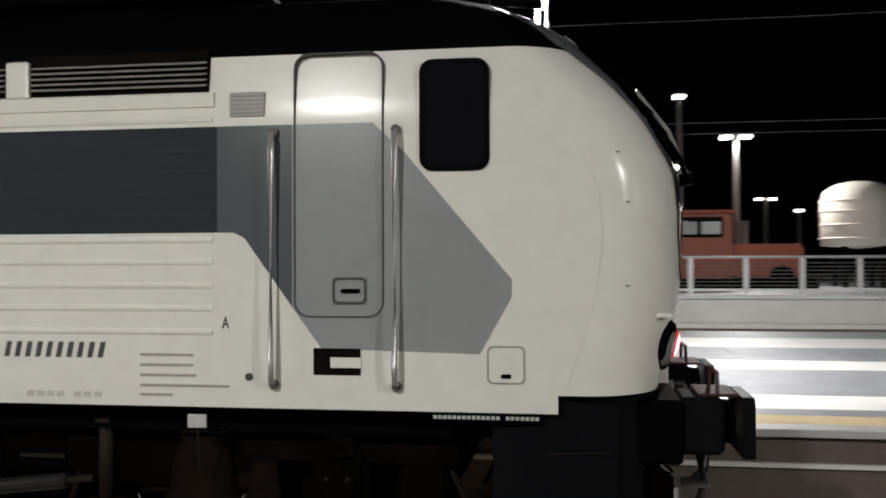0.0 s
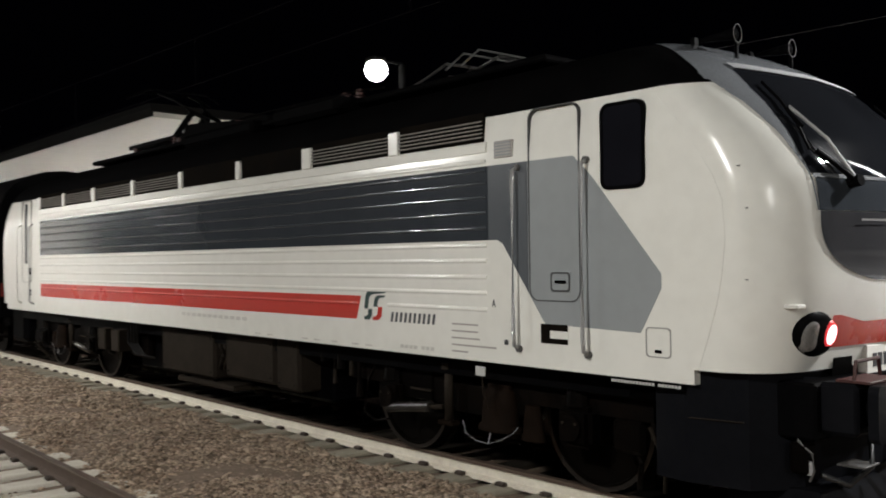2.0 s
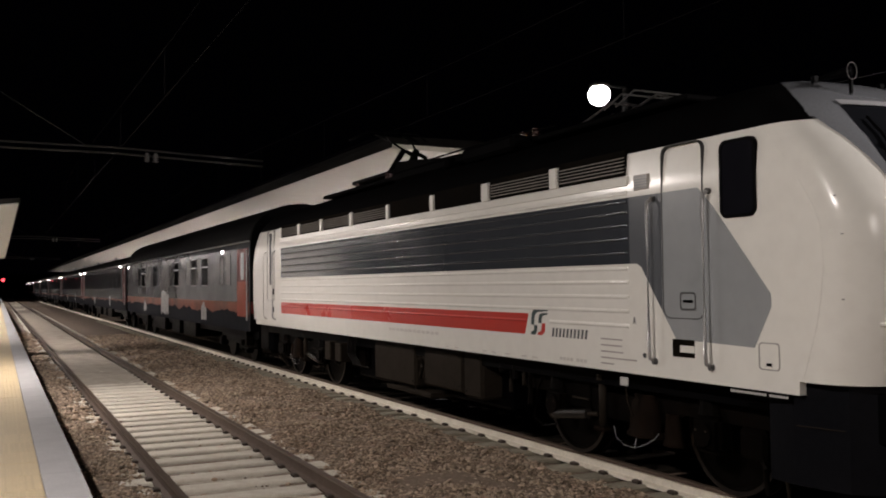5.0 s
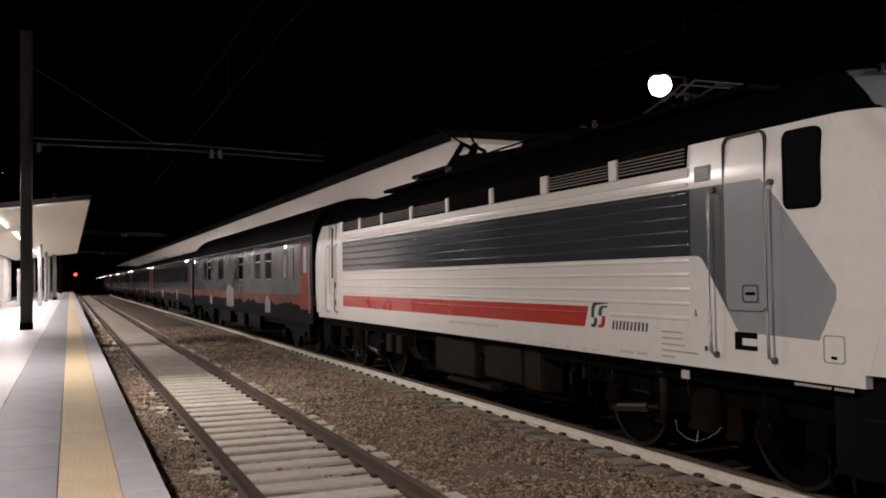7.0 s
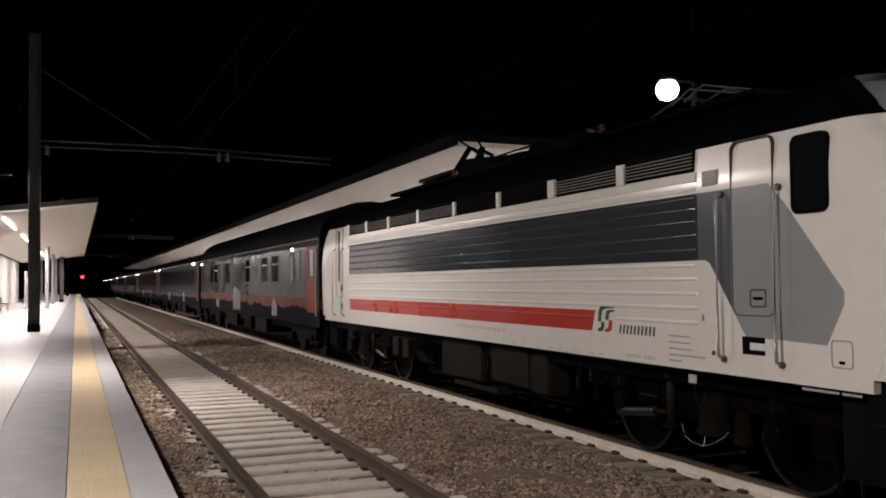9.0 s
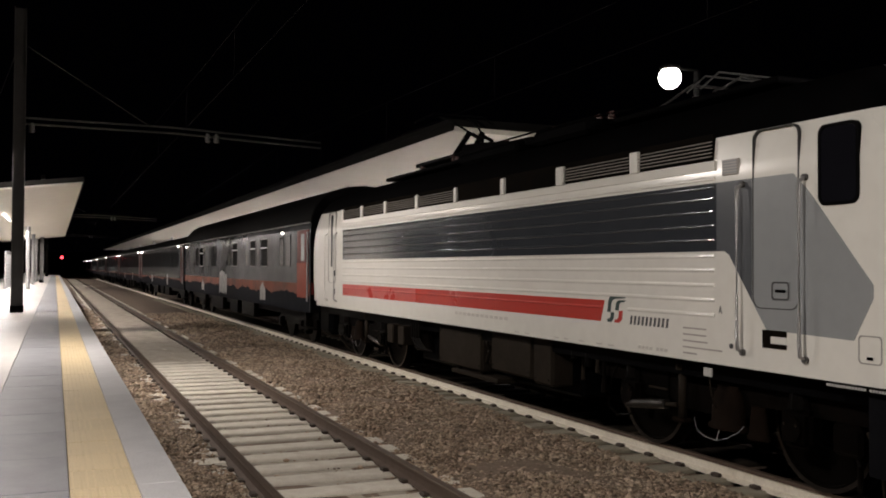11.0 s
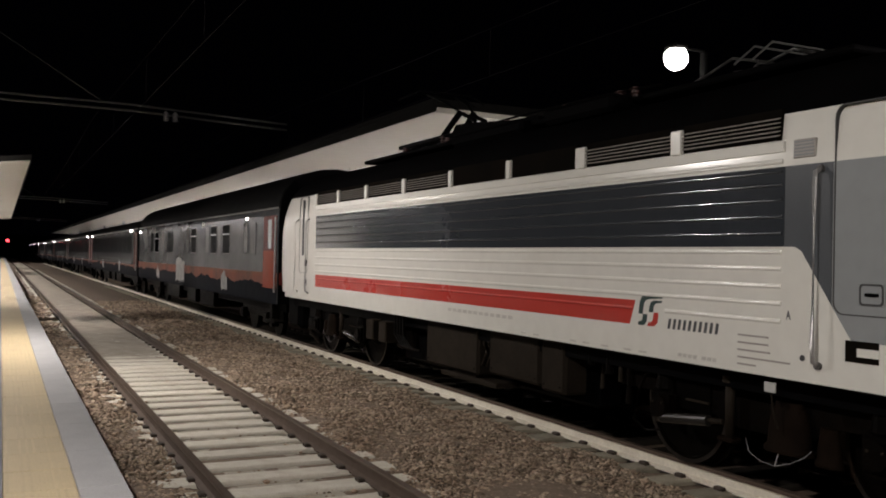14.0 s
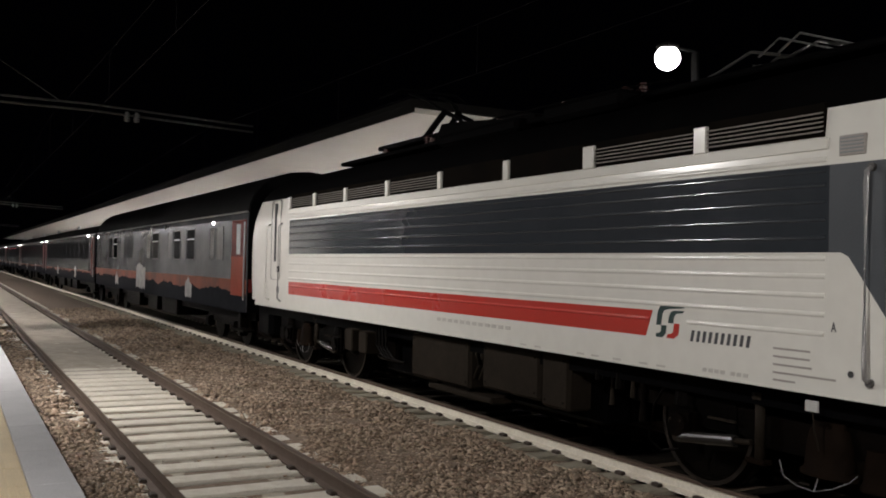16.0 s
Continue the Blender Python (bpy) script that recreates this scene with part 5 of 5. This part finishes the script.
            part("step_hanger", box(cx + 1.9, cx + 2.15, YC + s * 1.15 - 0.1, YC + s * 1.15 + 0.1, 0.30, 0.95, 0.03), UNDER, bog)
    for d, w in ((8.0, 2.2), (11.0, 1.6), (14.2, 2.6)):
        part("underfloor_box", box(x1 - d - w, x1 - d, YC - 1.25, YC + 1.25, 0.40, 0.93, 0.04), UNDER, root)
    return root


COACHES = [coach("coach", -17.75, 24.2, "grey coach with vermilion and blue bands, scrawled over", True)]
second = coach("coach", -42.65, 25.2, "grey coach with tinted windows and vermilion doors", False)
COACHES.append(second)
for k in range(1, 7):
    at = second.location.x - 25.65 * k
    COACHES.append(copy_thing(second, Matrix.Translation((at, YC, 0))))
# small bright lamps on the coach ends
for k, c in enumerate(COACHES):
    for d in ((3.05, 23.8) if k == 0 else (2.4, 24.3)):
        xe = c.location.x + (12.1 if k == 0 else 12.6) - d
        OFF[c.name] = Vector(c.location)
        zl, half = (3.02, 0.065) if k == 0 else (3.12, 0.10)
        part("end_lamp", box(xe - half, xe + half, YC - 1.475, YC - 1.42, zl, zl + half, 0.02), GLOW, c, "small lit marker lamp")

# ---- station furniture ----
# canopy over the far platform
def canopy_far():
    root = thing("canopy", (-100, 11.6, 0), "long platform canopy with a pale lit soffit", "canopy", "station canopies")
    x0, x1 = -190.0, -15.2
    part("soffit", prism([(9.0, 5.42), (14.2, 5.36), (14.2, 5.48), (9.0, 5.54)], "x", x0, x1), SOFFIT, root, "pale soffit")
    part("fascia", prism([(8.985, 5.43), (8.90, 5.60), (8.90, 5.72), (14.3, 5.72), (14.3, 5.37), (14.21, 5.37), (14.21, 5.49), (8.995, 5.55)], "x", x0, x1 + 0.1), FASCIA, root, "dark roof edge")
    for k in range(9):
        x = -20 - 20 * k
        part("column", box(x - 0.14, x + 0.14, 11.9, 12.2, PLAT, 5.36, 0.01), GALV, root, "steel column")
        t = part("strip_lamp", cyl((x - 10, 11.6, 4.10), (x + 6, 11.6, 4.10), 0.04, n=10), TUBE, root, "lit strip lamp")
        for d in (-8, 4):
            part("hanger", cyl((x + d, 11.6, 4.10), (x + d, 11.6, 5.39), 0.012, n=6), GALV, t)
    return root


canopy_far()


def canopy_near():
    root = thing("canopy", (-60, -1.5, 0), "platform canopy rising to its edge, with a pale soffit", "canopy", "station canopies")
    x0, x1 = -92.0, -29.6
    part("soffit", prism([(0.98, 5.03), (-4.6, 4.35), (-4.6, 4.39), (0.98, 5.07)], "x", x0, x1), SOFFIT, root, "pale soffit")
    part("fascia", prism([(1.00, 5.01), (1.03, 5.03), (1.03, 5.25), (-4.7, 4.58), (-4.7, 4.395), (0.98, 5.075)], "x", x0 - 0.05, x1 + 0.06), FASCIA, root, "dark roof edge")
    for x in (-45.0, -62.0, -78.0, -91.0):
        part("column", cyl((x, -1.55, PLAT), (x, -1.55, 4.78), 0.14, n=16), GALV, root, "round steel column")
    for k in range(5):
        x = -35 - 12 * k
        part("strip_lamp", box(x - 3.5, x + 3.5, -2.24, -2.16, 4.53, 4.58, 0.01), TUBE, root, "lit strip lamp")
    return root


canopy_near()


def building():
    root = thing("station_wall", (-62, -4.8, PLAT), "pale panelled station wall under the canopy", "building")
    n = 24
    part("wall", box(-90, -42, -5.2, -4.85, PLAT - 0.05, 4.4), PANEL, root)
    for k in range(n):
        x = -90 + 2.0 * k
        part("panel", box(x + 0.03, x + 1.97, -4.86, -4.80, PLAT, 4.2, 0.015), PANEL, root)
    return root


building()


def shelter():
    root = thing("glass_shelter", (-66, -3.2, PLAT), "glazed waiting shelter with steel frame", "shelter")
    for k in range(5):
        x = -70 + 2 * k
        post = part("post", box(x - 0.05, x + 0.05, -2.95, -2.85, PLAT, 3.1), GALV, root)
        if k < 4:
            part("pane", box(x + 0.08, x + 1.92, -2.92, -2.89, PLAT + 0.1, 2.2), CLEAR, root, "glass pane")
            part("top_rail", box(x + 0.05, x + 1.95, -2.95, -2.85, 2.9, 3.1), GALV, root)
    return root


shelter()


def bench(x):
    root = thing("bench", (x, -3.9, PLAT), "metal platform bench beside the wall", "bench", "benches")
    part("seat", box(x - 0.8, x + 0.8, -4.1, -3.7, PLAT + 0.43, PLAT + 0.47, 0.01), MAST, root)
    part("backrest", box(x - 0.8, x + 0.8, -4.14, -4.10, PLAT + 0.55, PLAT + 0.85, 0.01), MAST, root)
    for d in (-0.6, 0.6):
        part("leg", tube([(x + d, -3.72, PLAT), (x + d, -3.8, PLAT + 0.43), (x + d, -4.12, PLAT + 0.5), (x + d, -4.12, PLAT)], 0.02, 6), MAST, root)
    return root


bench(-52.0)
bench(-58.0)


def mast(x, y, label):
    root = thing("catenary_mast", (x, y, PLAT), label, "catenary mast", "catenary masts")
    for d in (-1, 1):
        part("flange", box(x - 0.20, x + 0.20, y + d * 0.17 - 0.012, y + d * 0.17 + 0.012, PLAT, 10.6), MAST, root)
    part("web", box(x - 0.012, x + 0.012, y - 0.16, y + 0.16, PLAT, 10.6), MAST, root)
    part("boot", box(x - 0.22, x + 0.22, y - 0.2, y + 0.2, PLAT, PLAT + 0.25, 0.02), BLACKP, root, "black painted foot")
    for z in (6.98, 6.78):
        part("beam", tube([(x, y, z), (x, 3.9, z - 0.02), (x, 9.2, z - 0.25)], 0.035, 8), MAST, root, "cross beam over the tracks")
    for yy in (-0.65, 5.05, 5.35):
        ins = part("insulator", cyl((x, yy, 6.5), (x, yy, 6.82), 0.05, n=10), CERAMIC, root, "pale ribbed insulator")
        for k in range(4):
            part("insulator_skirt", cyl((x, yy, 6.53 + 0.07 * k), (x, yy, 6.55 + 0.07 * k), 0.11, 0.07, 12), CERAMIC, ins)
    part("stay", tube([(x, y, 9.5), (x, 3.0, 7.0)], 0.015, 6), MAST, root)
    part("stay", tube([(x, y, 9.5), (x - 6, y - 1.2, 7.8)], 0.012, 6), MAST, root)
    return root


first_mast = mast(-28.0, -1.03, "tall grey steel catenary mast standing on the platform")
copy_thing(first_mast, Matrix.Translation((-88.0, -1.03, PLAT)))
copy_thing(first_mast, Matrix.Translation((-148.0, -1.03, PLAT)))


def wires():
    for y in ((RAIL_A + RAIL_B) / 2, YC):
        root = thing("overhead_line", (-60, y, 5.2), "thin overhead contact line above the track", "overhead line", "overhead lines")
        part("contact_wire", tube([(x, y, 5.20) for x in range(-240, 61, 20)], 0.005, 6), WIRE, root)
        part("messenger_wire", tube([(x, y, 6.45 - 0.55 * math.sin(math.pi * ((x + 28) % 60) / 60)) for x in range(-248, 62, 5)], 0.005, 6), WIRE, root)
        for x in range(-88, 42, 6):
            part("dropper", tube([(x, y, 5.2), (x, y, 6.45 - 0.55 * math.sin(math.pi * ((x + 28) % 60) / 60))], 0.004, 5), WIRE, root)


wires()


def lamp_post(x, y, z, arm, name, label):
    root = thing(name, (x, y, PLAT), label, "lamp post", "platform lamps")
    # the pole at negative x takes the darkened copy to look unlit
    part("pole", cyl((x, y, PLAT), (x, y, z + 0.2), 0.078, 0.066, 18), POLEGREY if x > 0 else POLEDIMMED, root, "painted steel pole", True)
    part("base_plate", box(x - 0.17, x + 0.17, y - 0.17, y + 0.17, PLAT, PLAT + 0.03), GALV, root)
    head = part("lamp_head", box(x - 0.16, x + 0.16, y + arm - 0.16, y + arm + 0.16, z + 0.18, z + 0.27, 0.03), FASCIA, root, "flat lamp head")
    part("arm", tube([(x, y, z + 0.22), (x, y + arm, z + 0.22)], 0.03, 8), GALV if x > 0 else POLEDIMMED, root)
    # ball oversized so that its shape takes in the lamp's bloom
    bm = bmesh.new()
    bmesh.ops.create_uvsphere(bm, u_segments=20, v_segments=12, radius=0.22, matrix=Matrix.Translation((x, y + arm, z + 0.02)))
    part("lit_lens", bm, GLOW, head, "lit lens ball enlarged for its glare", True)
    return root


lamp_post(-9.5, 11.78, 5.80, -0.65, "lamp_post", "platform lamp post with a glaring lit head")
lamp_post(4.13, 12.0, 5.78, -0.9, "lamp_post", "platform lamp post with a glaring lit head")
# posts assumed for the near platform lights, the added fill ones included
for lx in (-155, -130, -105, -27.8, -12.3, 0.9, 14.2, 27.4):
    root = thing("lamp_post", (lx, -3.3, PLAT), "assumed platform lamp post behind the walkway", "lamp post", "platform lamps")
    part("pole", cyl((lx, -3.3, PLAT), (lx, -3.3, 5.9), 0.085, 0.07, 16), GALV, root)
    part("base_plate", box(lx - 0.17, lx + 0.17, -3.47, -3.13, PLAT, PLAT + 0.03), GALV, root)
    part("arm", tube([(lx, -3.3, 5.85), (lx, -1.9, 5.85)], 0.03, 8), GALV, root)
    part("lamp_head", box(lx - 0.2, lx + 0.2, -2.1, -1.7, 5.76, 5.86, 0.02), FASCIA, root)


# ---- beyond the far platform ----
part("yard", box(-260, 90, 20.6, 24.0, -0.45, 0.30), BED)
tagged(bpy.data.objects["yard"], "gravel yard with a track behind the far platform", "ground", kind="structure")


def yard_wall():
    root = thing("retaining_wall", (10, 24.2, 0), "pale low concrete wall with kerb and coping", "wall", kind="structure")
    part("wall", box(-60, 90, 24.0, 24.3, 0.2, 1.08), PALEPAVE, root)
    part("kerb", box(-60, 90, 23.2, 23.6, 0.2, 0.52), PALEPAVE, root)
    part("coping", box(-60, 90, 23.93, 24.35, 1.08, 1.19, 0.01), COPING, root)
    part("terrace", box(-60, 90, 24.3, 60, -0.45, 1.12), PAVING, root)
    for y in (21.6, 22.7):
        part("rail", prism([(y + u, v + 0.45) for u, v in ((0.036, 0.0), (0.036, -0.035), (0.07, -0.15), (-0.07, -0.15), (-0.036, -0.035), (-0.036, 0.0))], "x", -60, 90), RAILSIDE, root)


yard_wall()


def fence():
    root = thing("fence", (14, 24.6, 1.12), "galvanised railing with horizontal bars", "fence")
    y = 24.6
    part("top_rail", tube([(-20, y, 2.12), (60, y, 2.12)], 0.035, 8), GALV, root, "bright round top rail")
    part("bottom_rail", box(-20, 60, y - 0.03, y + 0.03, 1.26, 1.32), GALV, root)
    x = 8.72 - 1.365 * 21
    while x < 60:
        part("post", box(x - 0.06, x + 0.06, y - 0.05, y + 0.05, 1.12, 2.10, 0.008), GALV, root)
        x += 1.365
    for k in range(7):
        part("bar", tube([(-20, y, 1.40 + 0.095 * k), (60, y, 1.40 + 0.095 * k)], 0.014, 6), MAST, root)


fence()


def shunter():
    root = thing("shunting_engine", (9.2, 31.5, 1.12), "small orange shunting engine with boxy cab", "locomotive")
    part("cab", box(7.0, 9.3, 30.2, 32.8, 1.45, 3.5, 0.08, 2), ORANGE, root, "orange cab")
    part("cab_roof", box(6.9, 9.4, 30.1, 32.9, 3.5, 3.62, 0.03), ORANGE, root)
    w = part("cab_window", box(7.45, 9.0, 30.15, 30.22, 2.75, 3.40, 0.03), WINDOW, root)
    for k in range(2):
        part("lit_pane", box(7.6 + 0.72 * k, 8.2 + 0.72 * k, 30.12, 30.16, 2.85, 3.25, 0.02), CLEAR, w)
    part("bonnet", box(9.3, 11.5, 30.5, 32.5, 1.45, 2.55, 0.1, 2), ORANGE, root, "orange bonnet")
    part("frame", box(6.8, 11.9, 30.4, 32.6, 1.12, 1.5), BLACKP, root)
    part("exhaust", cyl((9.8, 31.2, 2.5), (9.8, 31.2, 3.3), 0.12, n=12), MAST, root)
    for x in (7.8, 10.8):
        part("wheel", cyl((x, 30.36, 1.5), (x, 30.5, 1.5), 0.38, n=24), WHEEL, root)


shunter()


def tank():
    cx, cy = 13.8, 33.0
    root = thing("storage_tank", (cx, cy, 1.12), "pale upright storage tank on legs", "tank")
    bm = bmesh.new()
    prof = [(0.0, 2.40), (1.17, 2.50), (1.20, 4.0), (1.08, 4.35), (0.75, 4.56), (0.35, 4.65), (0.0, 4.67)]
    n = 32
    rings = [[bm.verts.new((cx + r * math.cos(2 * math.pi * k / n), cy + r * math.sin(2 * math.pi * k / n), z)) for k in range(n)] for r, z in prof]
    for a, b in zip(rings, rings[1:]):
        for k in range(n):
            bm.faces.new((a[k], a[(k + 1) % n], b[(k + 1) % n], b[k]))
    bmesh.ops.remove_doubles(bm, verts=bm.verts, dist=0.001)
    part("shell", bm, TANK, root, "pale ribbed shell", True)
    for z in (2.75, 3.2, 3.65, 4.0):
        pts = [(cx + 1.21 * math.cos(2 * math.pi * k / 32), cy + 1.21 * math.sin(2 * math.pi * k / 32), z) for k in range(33)]
        part("hoop", tube(pts, 0.025, 6), TANK, root)
    for k in range(4):
        a = math.pi / 4 + k * math.pi / 2
        part("leg", box(cx + 0.85 * math.cos(a) - 0.1, cx + 0.85 * math.cos(a) + 0.1, cy + 0.85 * math.sin(a) - 0.1, cy + 0.85 * math.sin(a) + 0.1, 1.12, 2.6), BLACKP, root)


tank()


def street_lamp(x, y, z, heads, base):
    root = thing("street_lamp", (x, y, base), "tall street lamp with lit flat heads", "street lamp", "street lamps")
    part("pole", cyl((x, y, base), (x, y, z), 0.13, 0.09, 12), MAST, root)
    for d in heads:
        h = part("lamp_head", box(x + d - 0.22, x + d + 0.22, y - 0.2, y + 0.2, z - 0.04, z + 0.04, 0.03), MAST, root)
        part("lit_lens", box(x + d - 0.19, x + d + 0.19, y - 0.18, y + 0.18, z - 0.15, z - 0.035, 0.03), FARGLOW, h, "lit lens")
        part("arm", tube([(x, y, z), (x + d, y, z)], 0.03, 6), MAST, root)


FARGLOW = material("far_lamp_glow", (1, 1, 1), 0.4, emit=(1.0, 0.93, 0.85), power=12.0)
for sx, sy, sz, heads in ((8.07, 34.0, 7.95, (0.0,)), (9.93, 33.5, 6.4, (-0.32, 0.32)), (7.78, 33.6, 5.39, (0.0,)), (15.4, 57.0, 5.7, (-0.4, 0.4)), (17.3, 57.0, 5.0, (0.0,)), (-2.9, 34.0, 6.5, (0.0,)), (-0.47, 34.0, 5.68, (-0.4, 0.4))):
    street_lamp(sx, sy, sz, heads, 1.12)


def tree(x, y, base):
    root = thing("tree", (x, y, base), "small leafy tree lit orange by a lamp", "tree")
    part("trunk", tube([(x, y, base), (x + 0.05, y, base + 0.9), (x - 0.05, y + 0.1, base + 1.7)], 0.09, 8), BARK, root, "rough brown trunk")
    rng = random.Random(11)
    bm = bmesh.new()
    for k in range(7):
        a = k * 0.9
        tip = Vector((x + 0.7 * math.cos(a), y + 0.7 * math.sin(a), base + 1.9 + 0.2 * k))
        part("limb", tube([(x, y, base + 1.2 + 0.07 * k), tuple((Vector((x, y, base + 1.6)) + tip) / 2), tuple(tip)], 0.025, 6), BARK, root)
        for q in range(85):
            c = tip + Vector((rng.gauss(0, 0.30), rng.gauss(0, 0.30), rng.gauss(0, 0.26)))
            u = Vector((rng.uniform(-1, 1), rng.uniform(-1, 1), rng.uniform(-1, 1))).normalized() * rng.uniform(0.06, 0.11)
            v = u.cross(Vector((rng.uniform(-1, 1), rng.uniform(-1, 1), 1))).normalized() * 0.04
            bm.faces.new([bm.verts.new(c + d) for d in (-u, v, u, -v)])
    part("crown", bm, LEAF, root, "loose clumps of small leaves", normals=False)


BARK = material("bark", (0.12, 0.09, 0.06), 0.9, bump=0.4)
LEAF = material("leaves", (0.07, 0.09, 0.03), 0.6, alpha_rand=0.3)
SODIUM = material("sodium_glow", (1, 0.7, 0.3), 0.4, emit=(1.0, 0.62, 0.2), power=25.0)
tree(4.75, 31.0, 1.12)


def garden_lamp(x, y, base):
    root = thing("garden_lamp", (x, y, base), "short orange lamp beside the tree", "lamp post")
    part("pole", cyl((x, y, base), (x, y, base + 2.5), 0.05, n=10), MAST, root)
    part("lamp_cap", cyl((x, y, base + 2.62), (x, y, base + 2.68), 0.22, 0.10, 14), MAST, root)
    part("lit_lens", cyl((x, y, base + 2.5), (x, y, base + 2.62), 0.14, 0.17, 14), SODIUM, root, "lit orange lens")


garden_lamp(4.6, 30.0, 1.12)
data = bpy.data.lights.new("garden_light", "POINT")
data.energy, data.color, data.shadow_soft_size = 90, (1.0, 0.45, 0.10), 0.15
new("garden_light", data).matrix_basis = pose(4.6, 29.75, 3.67)


def yard_wires():
    root = thing("yard_line", (10, 22.2, 5.2), "thin overhead wires above the yard track", "overhead line", "overhead lines")
    for z in (4.95, 5.2, 7.55):
        part("contact_wire", tube([(x, 22.2, z + 0.0007 * (x - 5) ** 2 * (z > 5.2)) for x in range(-40, 61, 10)], 0.006, 6), MAST, root)
    for x in (-40, 60):
        part("post", cyl((x, 22.2, 0.28), (x, 22.2, 8.0), 0.12, n=10), MAST, root)


yard_wires()


def sign():
    root = thing("sign_board", (5.6, 24.15, 1.19), "white blank sign board on two posts", "sign")
    part("board", box(4.86, 6.43, 24.11, 24.19, 3.27, 3.72, 0.02), PAVING, root)
    for x in (4.95, 6.34):
        part("post", box(x - 0.07, x + 0.07, 24.09, 24.21, 1.19, 3.27), MAST, root)


sign()


def signal(x, y, z):
    root = thing("signal", (x, y, -0.3), "railway signal glowing red", "signal")
    part("post", cyl((x, y, -0.42), (x, y, z + 0.4), 0.09, n=12), MAST, root)
    part("hood", box(x - 0.2, x + 0.15, y - 0.4, y + 0.4, z - 0.5, z + 0.5, 0.05), BLACKP, root)
    part("red_lens", cyl((x + 0.15, y, z), (x + 0.20, y, z), 0.34, n=20), REDGLOW, root, "lit red lens")


signal(-205.0, 1.45, 3.95)
part("tree_line", box(-330, -329, -120, 120, -0.4, 7.0), EARTH)
tagged(bpy.data.objects["tree_line"], "dark far wooded slope", "backdrop", kind="structure")


def motions():
    """The train rolls in and comes to rest."""
    roll = [(0, 4.371), (0.5, 3.436), (1, 2.428), (1.5, 1.578), (2, 0.962), (2.5, 0.480), (3, 0.192), (3.5, 0.027), (4, 0.000), (16.0, 0.0)]
    for ob in [loco] + COACHES:
        home = Matrix.Translation(ob.location)
        walk(ob, [(t, Matrix.Translation((s, 0, 0)) @ home) for t, s in roll])
    for w, x in WHEELS:
        walk(w, [(t, pose(x, 0, 0.62, 0, math.degrees(s / 0.615), 0)) for t, s in roll])


motions()
